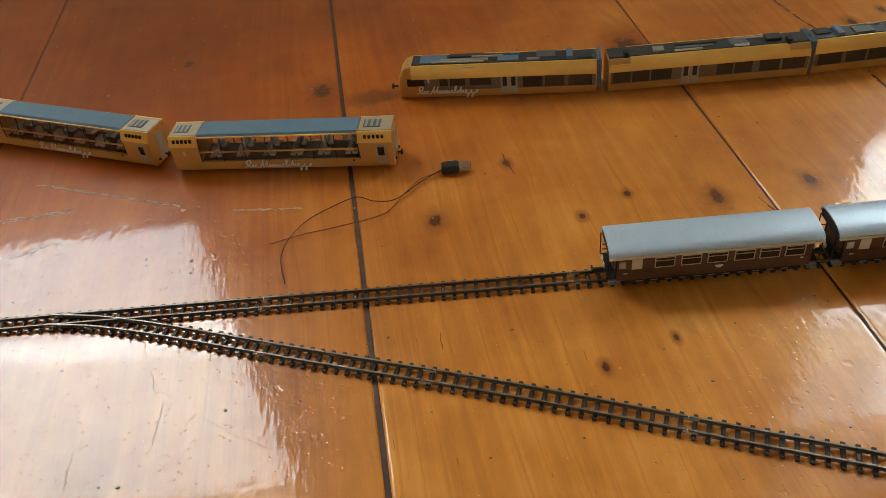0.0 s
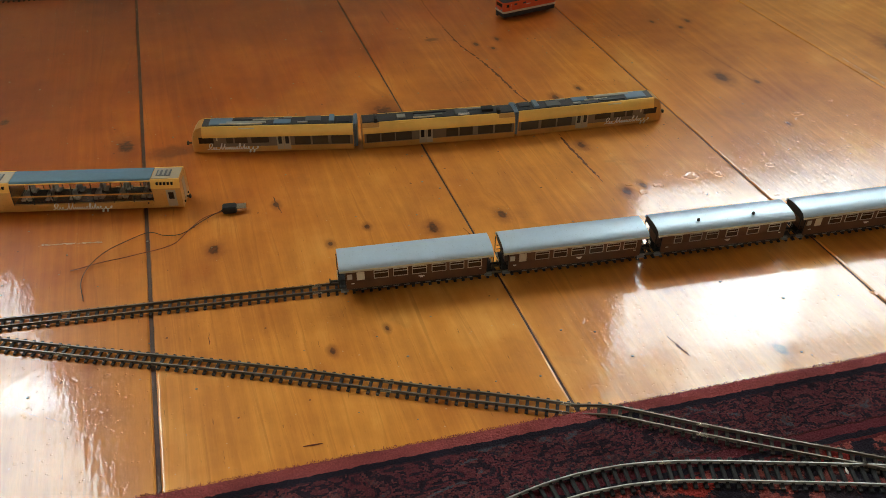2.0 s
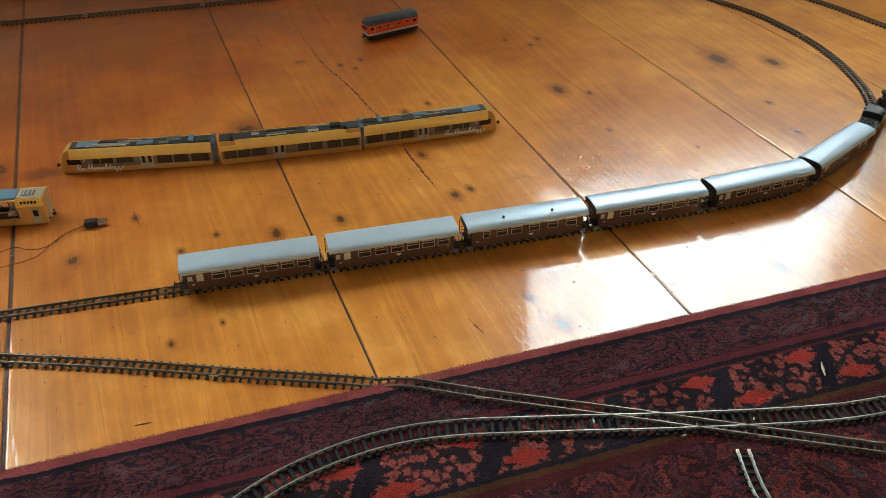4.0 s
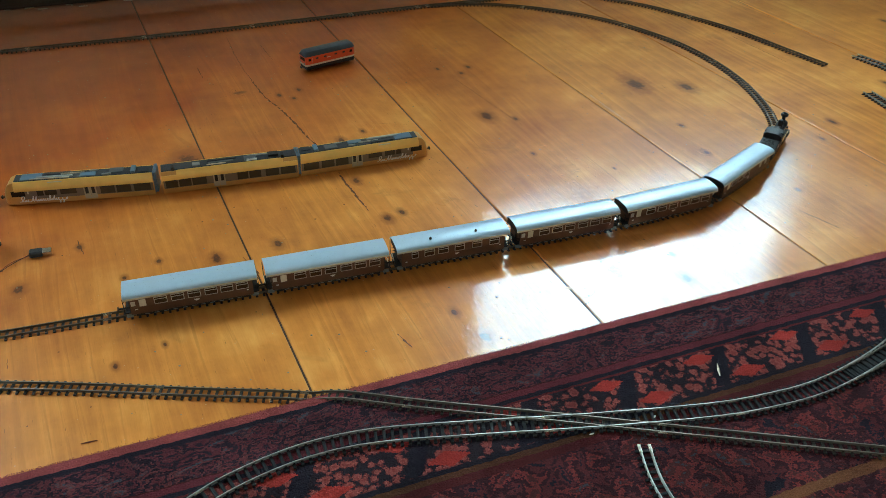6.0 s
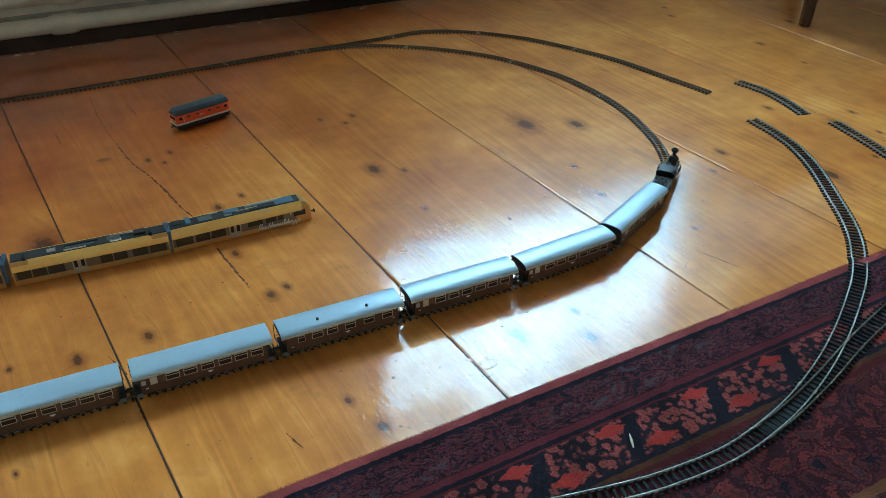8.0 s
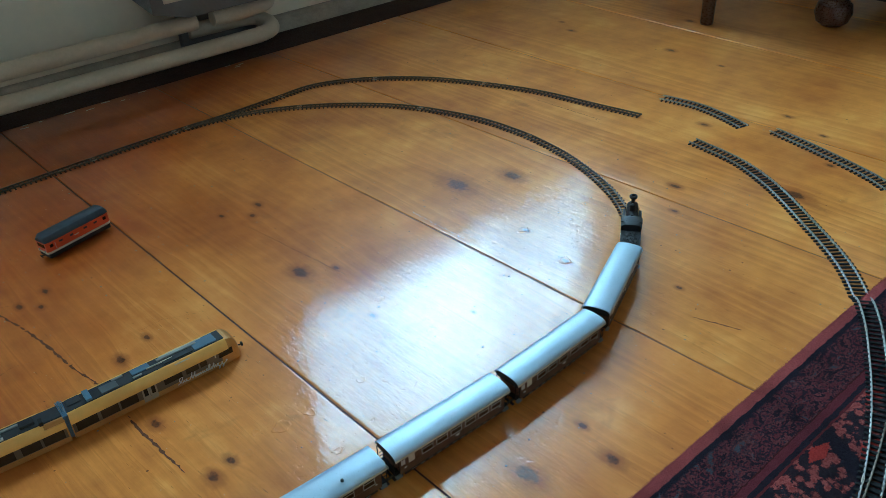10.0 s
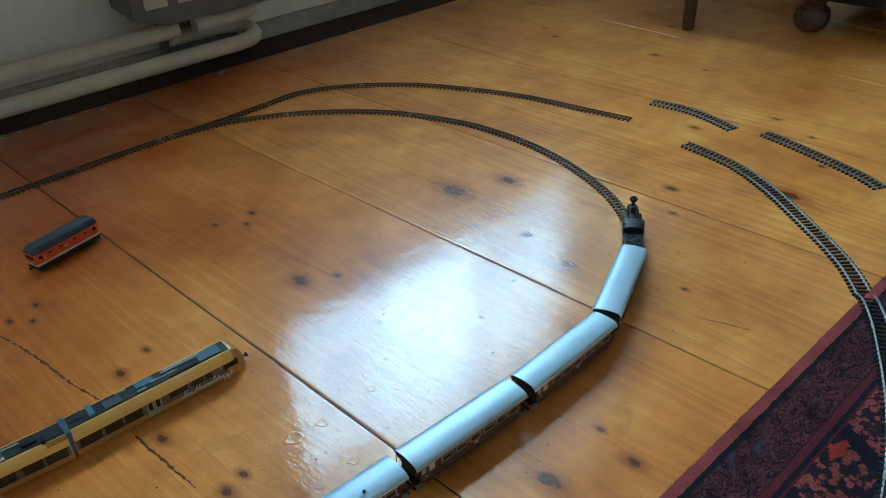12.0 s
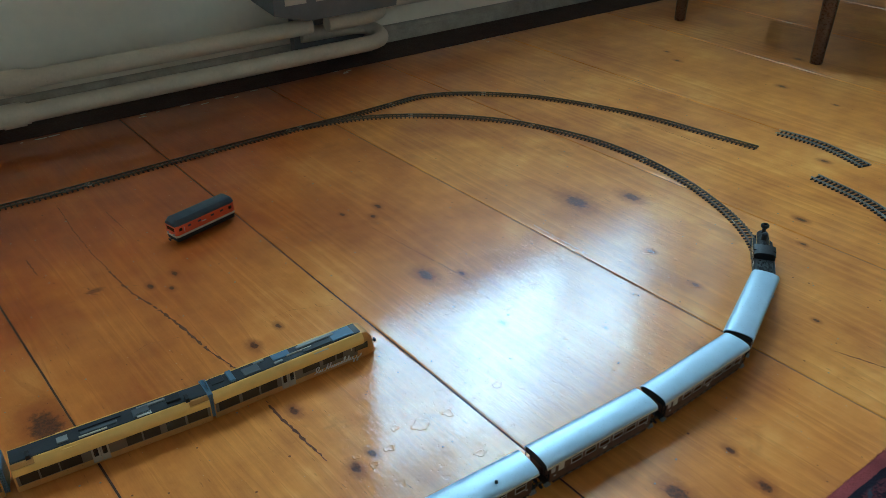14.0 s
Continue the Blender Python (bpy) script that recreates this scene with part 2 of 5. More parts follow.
def rug_weave(name):
    """Knotted wool rug: bands across y (distance from the edge), flowers every 112 mm along x."""
    m, nt, b = nodes_of(name)
    n = Net(nt)
    raw = n.place()
    tex = n.nt.nodes.new("ShaderNodeTexNoise")
    n.put(tex.inputs["Vector"], raw)
    tex.inputs["Scale"].default_value, tex.inputs["Detail"].default_value = 140.0, 2.0
    jag = n.vec("MULTIPLY", n.vec("SUBTRACT", tex.outputs["Color"], (0.5, 0.5, 0.5)), (0.012, 0.010, 0.0))
    at = n.vec("SNAP", n.vec("ADD", raw, n.vec("MULTIPLY", jag, (0.4, 0.4, 0.0))), (0.0016, 0.0013, 1.0))
    dye = n.nt.nodes.new("ShaderNodeTexWhiteNoise")
    n.put(dye.inputs["Vector"], n.vec("MULTIPLY", at, (977.0, 1311.0, 0.0)))
    dye = n.math("SUBTRACT", dye.outputs["Value"], 0.5)
    u, v, _ = n.split(at)
    ground, red, salmon = (0.045, 0.016, 0.021), (0.40, 0.045, 0.035), (0.33, 0.085, 0.072)
    navy, ochre, wine = (0.026, 0.021, 0.032), (0.21, 0.085, 0.038), (0.15, 0.030, 0.040)
    # running bands
    S = 0.5
    col = n.ramp(n.math("DIVIDE", v, S), (0.0, (0.36, 0.082, 0.080)), (0.010 / S, navy), (0.019 / S, (0.075, 0.020, 0.020)), (0.062 / S, wine),
                 (0.069 / S, navy), (0.0745 / S, (0.13, 0.024, 0.028)), (0.079 / S, navy), (0.129 / S, navy), (0.134 / S, (0.11, 0.045, 0.022)), (0.140 / S, (0.10, 0.02, 0.022)), (0.152 / S, ground), hard=True)
    # mottled dark guard border
    guard = n.math("MULTIPLY", n.step(v, 0.018, 0.0185), n.step(v, 0.062, 0.0615))
    curl = n.noise(n.vec("MULTIPLY", at, (0.7, 1.2, 0.0)), 52.0, 1.5, 0.5, 1.6)
    mottled = n.ramp(n.math("ADD", curl, n.math("MULTIPLY", dye, 0.05)), (0.34, (0.034, 0.022, 0.032)), (0.38, (0.12, 0.028, 0.038)), (0.44, (0.14, 0.038, 0.044)), (0.465, (0.034, 0.020, 0.030)), (0.52, (0.026, 0.018, 0.028)), (0.545, (0.17, 0.052, 0.054)), (0.585, (0.14, 0.032, 0.040)), (0.61, (0.028, 0.024, 0.038)), (0.66, (0.16, 0.052, 0.050)), (0.70, (0.08, 0.08, 0.10)))
    col = n.mix(guard, col, mottled)
    # flower band
    uu = n.math("WRAP", n.math("ADD", u, 0.016), 0.112, 0.0)
    band = n.math("MULTIPLY", n.step(v, 0.0785, 0.079), n.step(v, 0.129, 0.1285))
    filler = n.ramp(n.math("ADD", n.cells(n.vec("MULTIPLY", at, (1.0, 1.0, 0.0)), 115.0), n.math("ADD", n.math("MULTIPLY", dye, 0.16), n.math("MULTIPLY", n.math("SUBTRACT", n.noise(raw, 70.0, 3, 0.6), 0.5), 0.9))), (0.0, (0.26, 0.055, 0.048)), (0.22, salmon), (0.44, (0.15, 0.036, 0.036)), (0.52, (0.034, 0.024, 0.032)), hard=True)
    col = n.mix(band, col, filler)
    slant = n.math("ADD", uu, n.math("MULTIPLY", n.math("SUBTRACT", v, 0.10), 0.55))
    slit = n.math("ABSOLUTE", n.math("SUBTRACT", slant, 0.030))
    col = n.mix(n.math("MULTIPLY", band, n.step(slit, 0.0095, 0.0085)), col, navy)

    def diamond(cu, cv, ru, rv):
        a = n.math("ABSOLUTE", n.math("DIVIDE", n.math("SUBTRACT", uu, cu), ru))
        c = n.math("ABSOLUTE", n.math("DIVIDE", n.math("SUBTRACT", v, cv), rv))
        return n.math("LESS_THAN", n.math("ADD", a, c), 1.0)

    for cu, cv, ru, rv in ((0.012, 0.088, 0.020, 0.0085), (0.052, 0.119, 0.022, 0.0095), (0.112 + 0.012, 0.088, 0.020, 0.0085)):
        col = n.mix(diamond(cu, cv, ru, rv), col, red)
    # field beyond the ochre stripe
    inner = n.step(v, 0.150, 0.151)
    blooms = n.noise(at, 34.0, 1.8, 0.5, 1.2)
    field = n.ramp(n.math("ADD", blooms, n.math("MULTIPLY", dye, 0.06)), (0.0, navy), (0.36, (0.12, 0.030, 0.034)), (0.45, (0.055, 0.020, 0.026)), (0.54, (0.21, 0.040, 0.038)), (0.60, (0.10, 0.032, 0.032)), (0.68, (0.07, 0.066, 0.080)), hard=True)
    col = n.mix(inner, col, field)
    for lane in (0.300, 0.262):
        col = n.mix(n.step(n.math("ABSOLUTE", n.math("SUBTRACT", v, lane)), 0.006, 0.005), col, ochre)
    fine = n.noise(raw, 900.0, 3, 0.7)
    col = n.mix(1.0, col, n.ramp(fine, (0.25, 0.46), (0.75, 1.20)), "MULTIPLY")
    col = n.mix(1.0, col, n.ramp(n.noise(raw, 16.0, 3), (0.3, 0.72), (0.7, 1.25)), "MULTIPLY")
    n.put(b.inputs["Base Color"], col)
    b.inputs["Roughness"].default_value = 0.95
    b.inputs["Specular IOR Level"].default_value = 0.1
    knot = n.cells(raw, 520.0)
    h = n.math("ADD", n.math("MULTIPLY", knot, -0.7), n.math("MULTIPLY", fine, 0.8))
    n.put(b.inputs["Normal"], n.bump(h, 0.9, 0.0016))
    return m


M = dict(
    brown=paint("coach_brown", (0.105, 0.042, 0.018), 0.45, vary=0.2, scale=120),
    gear=paint("roof_gear_grey", (0.11, 0.115, 0.12), 0.5, vary=0.2),
    black=paint("engine_black", (0.005, 0.005, 0.006), 0.48, vary=0.3, scale=160),
    under=paint("underframe_black", (0.014, 0.012, 0.011), 0.6, scale=160),
    silver=paint("roof_silver", (0.50, 0.62, 0.74), 0.34, metal=0.15, vary=0.06, scale=70),
    cream=paint("cream_trim", (0.62, 0.54, 0.40), 0.5, vary=0.1),
    white=paint("white_marking", (0.80, 0.77, 0.70), 0.5, vary=0.08),
    frame=paint("window_frame_silver", (0.55, 0.50, 0.44), 0.4, metal=0.1, vary=0.1),
    coach_pane=paint("coach_window", (0.055, 0.030, 0.018), 0.14, vary=0.2),
    smoked=paint("smoked_window", (0.045, 0.034, 0.023), 0.12, vary=0.2),
    pane=paint("dark_window", (0.018, 0.016, 0.016), 0.08, vary=0.2),
    bronze=paint("railcar_bronze", (0.60, 0.30, 0.070), 0.34, metal=0.25, vary=0.08, scale=90),
    gold=paint("railcar_gold", (0.90, 0.53, 0.11), 0.36, metal=0.15, vary=0.06, scale=90),
    diesel_roof=paint("dusty_blue_roof", (0.050, 0.062, 0.075), 0.55, vary=0.25),
    slate=paint("roof_slate", (0.028, 0.030, 0.034), 0.5, vary=0.2),
    steelblue=paint("roof_blue_grey", (0.12, 0.19, 0.27), 0.35, vary=0.12),
    skylight=paint("skylight_blue", (0.14, 0.24, 0.32), 0.22, vary=0.08),
    grey=paint("grey_plastic", (0.30, 0.29, 0.26), 0.5, vary=0.12),
    taupe=paint("window_band_taupe", (0.17, 0.120, 0.075), 0.35, metal=0.2, vary=0.12),
    door=paint("door_grey", (0.42, 0.34, 0.23), 0.45, vary=0.1),
    red=paint("diesel_red", (0.66, 0.075, 0.012), 0.35, vary=0.08),
    rail_bright=paint("bright_nickel_rail", (0.40, 0.385, 0.355), 0.45, metal=0.65, vary=0.15, scale=200),
    rail=paint("nickel_rail", (0.22, 0.18, 0.14), 0.42, metal=0.6, vary=0.2, scale=200, worn=(0.16, 0.12, 0.09)),
    rail_dull=paint("tarnished_rail", (0.18, 0.135, 0.095), 0.40, metal=0.6, vary=0.3, scale=200),
    sleeper=paint("sleeper_brown", (0.038, 0.026, 0.019), 0.65, vary=0.35, scale=300),
    sleeper_new=paint("sleeper_dark", (0.016, 0.015, 0.016), 0.8, vary=0.35, scale=300),
    joiner=paint("rail_joiner", (0.62, 0.55, 0.42), 0.3, metal=0.9, vary=0.15, scale=200),
    brass=paint("brass", (0.60, 0.38, 0.13), 0.3, metal=0.9, vary=0.15, scale=200),
    steel=paint("bright_steel", (0.60, 0.58, 0.55), 0.22, metal=1.0, vary=0.15, scale=200),
    rubber=paint("black_plastic", (0.013, 0.013, 0.014), 0.5),
    wire_dark=paint("dark_wire", (0.035, 0.016, 0.010), 0.5),
    wire_red=paint("red_brown_wire", (0.20, 0.045, 0.018), 0.5),
    seat=paint("seat_pale", (0.45, 0.42, 0.38), 0.7),
    plaster=paint("wall_plaster", (0.90, 0.77, 0.58), 0.85, vary=0.06, scale=5, relief=0.002),
    whitewash=paint("white_wall", (0.84, 0.80, 0.72), 0.85, vary=0.05, scale=5, relief=0.002),
    wallpaper=paint("dull_wallpaper", (0.34, 0.28, 0.21), 0.9, vary=0.1, scale=8, relief=0.001),
    ceiling=paint("ceiling_brown", (0.22, 0.18, 0.14), 0.9, vary=0.05, scale=4, relief=0.002),
    pipe=paint("pipe_enamel", (0.64, 0.51, 0.35), 0.4, vary=0.10, scale=20, worn=(0.50, 0.40, 0.27)),
    heater=paint("heater_grey", (0.16, 0.15, 0.14), 0.55, vary=0.15, scale=20),
    skirting=paint("skirting_beige", (0.42, 0.34, 0.25), 0.7, vary=0.25, scale=25),
    putty=paint("seam_putty", (0.16, 0.095, 0.055), 0.45, vary=0.6, scale=70, worn=(0.58, 0.50, 0.40)),
    gap=paint("seam_dirt", (0.075, 0.030, 0.014), 0.6, vary=0.5, scale=60, worn=(0.16, 0.10, 0.06)),
    scuff=paint("pale_scuff", (0.78, 0.62, 0.46), 0.3, vary=0.15, scale=200, coat=1.0),
    scratch=paint("lacquer_scratch", (0.34, 0.19, 0.10), 0.6, vary=0.3, scale=200),
    border=paint("pipe_shade_brown", (0.040, 0.017, 0.009), 0.8, vary=0.4, scale=30),
    crack=paint("crack_dirt", (0.135, 0.042, 0.014), 0.75, vary=0.4, scale=200),
    darkwood=paint("dark_furniture_wood", (0.075, 0.026, 0.012), 0.3, vary=0.4, scale=30, coat=0.4),
    upholstery=paint("dark_upholstery", (0.030, 0.016, 0.012), 0.9, vary=0.3, scale=60, relief=0.001),
    window_paint=paint("window_paint", (0.75, 0.74, 0.70), 0.4, vary=0.05, scale=15),
    straw=paint("pale_splinter", (0.75, 0.66, 0.50), 0.7),
    crumb=paint("crumb_grey", (0.30, 0.26, 0.20), 0.8),
)
GLASS = clear("window_glass", (0.95, 0.98, 0.97))
COACH_GLASS = clear("tinted_glass", (0.97, 0.95, 0.92), 0.02)

# ---- mesh helpers ----
def box(bm, c, s, bevel=0.0, turn=0.0):
    """A box with middle c and size s, turned about z."""
    m = Matrix.Translation(c) @ Matrix.Rotation(radians(turn), 4, "Z") @ Matrix.Diagonal((*s, 1))
    made = bmesh.ops.create_cube(bm, size=1.0, matrix=m)["verts"]
    if bevel:
        edges = list({e for v in made for e in v.link_edges})
        bmesh.ops.bevel(bm, geom=edges, offset=bevel, segments=1, affect="EDGES", clamp_overlap=True)
    return bm


def rod(bm, a, b, r, sides=12, r2=None):
    """A round bar from a to b, with radius r (r2 at its end)."""
    a, b = Vector(a), Vector(b)
    d = b - a
    m = Matrix.Translation((a + b) / 2) @ d.to_track_quat("Z", "Y").to_matrix().to_4x4()
    bmesh.ops.create_cone(bm, cap_ends=True, segments=sides, radius1=r, radius2=r if r2 is None else r2, depth=d.length, matrix=m)
    return bm


def loft(bm, rings, caps=True):
    """A skin over rings of points, all of one count."""
    rows = [[bm.verts.new(p) for p in ring] for ring in rings]
    for a, b in zip(rows, rows[1:]):
        for i in range(len(a)):
            j = (i + 1) % len(a)
            bm.faces.new((a[i], a[j], b[j], b[i]))
    if caps:
        bm.faces.new(list(reversed(rows[0])))
        bm.faces.new(rows[-1])
    return bm


def prism(bm, profile, x0, x1):
    """A profile of (y, z) drawn along x."""
    return loft(bm, [[(x, y, z) for y, z in profile] for x in (x0, x1)])


def lathe(bm, profile, at=(0, 0, 0), sides=20):
    """A turned shape about z: a profile of (radius, z)."""
    rings = [[(at[0] + r * math.cos(2 * math.pi * k / sides), at[1] + r * math.sin(2 * math.pi * k / sides), at[2] + z) for k in range(sides)] for r, z in profile]
    return loft(bm, rings)


def tube(bm, pts, r, sides=8, closed_ends=True):
    """A round tube along points."""
    pts = [Vector(p) for p in pts]
    rings = []
    up = Vector((0, 0, 1))
    for i, p in enumerate(pts):
        d = (pts[min(i + 1, len(pts) - 1)] - pts[max(i - 1, 0)]).normalized()
        side = d.cross(up) if abs(d.z) < 0.95 else d.cross(Vector((1, 0, 0)))
        side.normalize()
        over = side.cross(d)
        rings.append([p + r * (side * math.cos(2 * math.pi * k / sides) + over * math.sin(2 * math.pi * k / sides)) for k in range(sides)])
    return loft(bm, rings, closed_ends)


def finish(name, bm, material, smooth=True):
    bmesh.ops.recalc_face_normals(bm, faces=bm.faces)
    me = bpy.data.meshes.new(name)
    bm.to_mesh(me)
    bm.free()
    me.materials.append(material)
    if smooth:
        me.shade_smooth()
        me.set_sharp_from_angle(angle=radians(35))
    return me


def thing(name, bm, material, label, category, group="", kind="", m=None, smooth=True):
    ob = new(name, finish(name, bm, material, smooth) if bm else None)
    if m is not None:
        ob.matrix_world = m
    return tagged(ob, label, category, group, kind)


def part(name, bm, material, parent, label="", smooth=True, at=None):
    ob = new(name, finish(name, bm, material, smooth))
    ob.parent = parent
    if at is not None:
        ob.location = at
    if label:
        ob["label"] = label
    return ob


def again(ob, parent, at, name=None):
    """Another part on the same mesh."""
    o = new(name or ob.name.split(".")[0], ob.data)
    o.parent = parent
    o.matrix_basis = at if isinstance(at, Matrix) else Matrix.Translation(at)
    if "label" in ob:
        o["label"] = ob["label"]
    return o


def B():
    return bmesh.new()


# ---- the room ----
def wall_block(x0, x1, z0, z1, depth=0.42, front=0.0):
    """A block of the window wall between x0 and x1 in its own run, and z0 and z1."""
    bm = B()
    ya0, ya1 = up_wall(x0) + front, up_wall(x1) + front
    ring = lambda z: [(x0, ya0, z), (x1, ya1, z), (x1, ya1 + depth, z), (x0, ya0 + depth, z)]
    return loft(bm, [ring(z0), ring(z1)])


def joined(meshes_of):
    bm = B()
    for piece in meshes_of:
        me = bpy.data.meshes.new("piece")
        piece.to_mesh(me)
        piece.free()
        bm.from_mesh(me)
        bpy.data.meshes.remove(me)
    return bm


X0, X1, Y0, TOP = -3.0, 3.3, -2.6, 2.75
spans = sorted((x - w / 2, x + w / 2) for x, w in WINDOWS)
blocks = [wall_block(X0, spans[0][0], -0.03, TOP), wall_block(spans[0][1], spans[1][0], -0.03, TOP), wall_block(spans[1][1], X1, -0.03, TOP)]
for a, b in spans:
    blocks += [wall_block(a, b, -0.03, SILL), wall_block(a, b, HEAD, TOP)]
thing("wall_north", joined(blocks), M["plaster"], "pale plastered wall with two deep window openings", "wall", kind="structure", smooth=False)
bm = box(B(), ((X0 - 0.1), -0.35, TOP / 2), (0.2, 4.9, TOP + 0.06))
thing("wall_west", bm, M["wallpaper"], "plain wall with dull beige wallpaper", "wall", kind="structure")
bm = box(B(), ((X1 + 0.1), -0.2, TOP / 2), (0.2, 5.2, TOP + 0.06))
thing("wall_east", bm, M["wallpaper"], "plain wall with dull beige wallpaper", "wall", kind="structure")
bm = box(B(), ((X0 + X1) / 2, Y0 - 0.1, TOP / 2), (X1 - X0 + 0.4, 0.2, TOP + 0.06))
thing("wall_south", bm, M["whitewash"], "plain white plastered wall", "wall", kind="structure")
bm = box(B(), ((X0 + X1) / 2, -0.2, TOP + 0.06), (X1 - X0 + 0.6, 6.0, 0.10))
thing("ceiling", bm, M["ceiling"], "plain dim brown ceiling", "ceiling", kind="structure")


def window(index, x, w, leaves):
    a, b = x - w / 2, x + w / 2
    turn = Matrix.Translation((x, up_wall(x) + 0.24, 0)) @ Matrix.Rotation(radians(WALL_TURN), 4, "Z")
    ob = thing(f"window_{index}", None, None, "white painted window in a deep opening", "window", kind="structure", m=turn)
    t = 0.055
    bm = B()
    for sx in (-1, 1):
        box(bm, (sx * (w / 2 - t / 2), 0, (SILL + HEAD) / 2), (t, 0.06, HEAD - SILL), 0.006)
    for z in (SILL + t / 2, HEAD - t / 2):
        box(bm, (0, 0.002, z), (w - 2 * t, 0.055, t), 0.006)
    part("window_frame", bm, M["window_paint"], ob)
    if leaves == 2:
        part("mullion", box(B(), (0, -0.004, (SILL + HEAD) / 2), (0.05, 0.05, HEAD - SILL - 2 * t), 0.006), M["window_paint"], ob)
    for sx in (-1, 1) if leaves == 2 else (0,):
        pane = part("pane", box(B(), (sx * w / 4, 0.0, (SILL + HEAD) / 2), (w / leaves - (t if leaves == 2 else 2 * t) - 0.024 * (leaves - 1), 0.004, HEAD - SILL - 2 * t)), GLASS, ob)
        pane.visible_shadow = False
    part("window_sill", box(B(), (0, -0.14, SILL - 0.011), (w - 0.01, 0.24, 0.03), 0.006), M["window_paint"], ob)


for i, (x, w) in enumerate(WINDOWS):
    window(i + 1, x, w, 1)

m_out, nt_out, b_out = nodes_of("hazy_distance")
net = Net(nt_out)
height = net.split(net.place())[2]
b_out.inputs["Base Color"].default_value = (0, 0, 0, 1)
b_out.inputs["Emission Color"].default_value = (0.80, 0.90, 1.0, 1)
net.put(b_out.inputs["Emission Strength"], net.step(height, 2.0, 5.0, 2.0, 6.0))
bm = B()
loft(bm, [[(-7, 6.4, -0.5), (7, 6.4, -0.5), (7, 6.45, -0.5), (-7, 6.45, -0.5)], [(-7, 6.4, 7), (7, 6.4, 7), (7, 6.45, 7), (-7, 6.45, 7)]])
thing("backdrop", bm, m_out, "bright hazy overcast distance outside the windows", "backdrop", kind="structure")

# ---- floor boards ----
# each seam: its x at y = 0.5, and how far x falls for each metre of y
SEAMS = [(-3.74, 0.175), (-3.41, 0.175), (-3.08, 0.175), (-2.75, 0.175), (-2.42, 0.175), (-2.09, 0.175), (-1.76, 0.175), (-1.43, 0.175), (-1.10, 0.178), (-0.775, 0.18), (-0.445, 0.185), (-0.098, 0.173), (0.229, 0.172), (0.567, 0.160),
         (0.888, 0.178), (1.178, 0.190), (1.503, 0.160), (1.835, 0.130), (2.16, 0.150), (2.49, 0.16), (2.82, 0.16), (3.15, 0.16), (3.48, 0.16), (3.81, 0.16)]
KNOTS = [(-0.138, 0.617, 0.012), (-0.082, 0.598, -0.034), (-0.016, 0.396, 0.010), (0.044, 0.469, 0.006), (0.098, 0.236, 0.005), (0.139, 0.416, 0.005), (0.100, 0.391, 0.005), (0.147, 0.259, 0.004),
         (0.207, 0.405, 0.0105), (0.283, 0.419, 0.009), (0.178, 0.657, 0.020), (0.407, 0.677, 0.009), (0.445, 0.700, 0.006), (0.407, 0.550, 0.008), (0.474, 0.848, -0.022), (0.331, 0.863, 0.007), (0.430, 0.444, 0.009),
         (0.452, 0.455, 0.007), (0.462, 0.236, 0.007), (0.484, 0.188, 0.010), (0.625, 0.914, 0.006), (0.663, 0.886, 0.006), (0.683, 0.911, 0.008), (0.654, 0.707, 0.011), (0.697, 0.687, 0.006), (0.683, 0.568, 0.005),
         (0.785, 0.498, 0.003), (0.854, 0.396, 0.011), (0.761, 0.280, 0.006), (0.754, 0.230, 0.010), (0.676, 0.265, 0.011), (0.680, 0.370, 0.009), (0.955, 0.770, 0.017), (1.040, 0.738, 0.012), (1.017, 0.380, 0.005),
         (0.954, 0.602, 0.006), (0.946, 0.511, 0.007), (1.412, 0.674, 0.008), (1.644, 0.958, 0.010), (1.575, 1.190, 0.008), (1.600, 1.250, 0.006), (1.820, 1.060, 0.010), (1.651, 0.833, 0.006), (1.209, 0.558, 0.009), (1.153, 0.510, 0.006), (1.324, 0.432, 0.012), (1.547, 0.604, 0.007), (1.525, 0.521, 0.006), (1.442, 0.454, 0.006), (0.366, 0.878, 0.007), (0.354, 0.845, 0.006), (0.266, 0.888, -0.014), (-0.30, 0.70, 0.010), (-0.55, 0.50, 0.009)]
thing("floor", box(B(), (0.15, -0.25, -0.045), (6.6, 5.2, 0.03)), M["gap"], "old wide lacquered pine floor boards with dirty seams", "floor", kind="structure")
floor = bpy.data.objects["floor"]


def seam_x(k, y):
    return SEAMS[k][0] - SEAMS[k][1] * (y - 0.5)


def gap_half(k):
    """Half the width of a seam; one of them has opened wide."""
    return 0.0019 if SEAMS[k][0] == -0.098 else 0.0011


def seam_filler(k):
    """Old dirt and putty standing a little below the boards in a seam."""
    bm = B()
    rows = []
    for i in range(240):
        y = Y0 + (1.58 - Y0) * i / 239
        x, z = seam_x(k, y), -0.0013 + 0.0012 * noise.noise((y * 11, k * 2.3, 4)) + 0.0004 * noise.noise((y * 70, k, 4))
        rows.append([bm.verts.new(p) for p in ((x - 0.003, y, z - 0.0003), (x, y, z), (x + 0.003, y, z - 0.0003))])
    for a, b in zip(rows, rows[1:]):
        for j in (0, 1):
            bm.faces.new((a[j], a[j + 1], b[j + 1], b[j]))
    part("seam_filler", bm, M["putty" if SEAMS[k][0] in (0.888, 1.178, 1.503) else "gap"], floor, "brown dirt and pale putty in the seam")


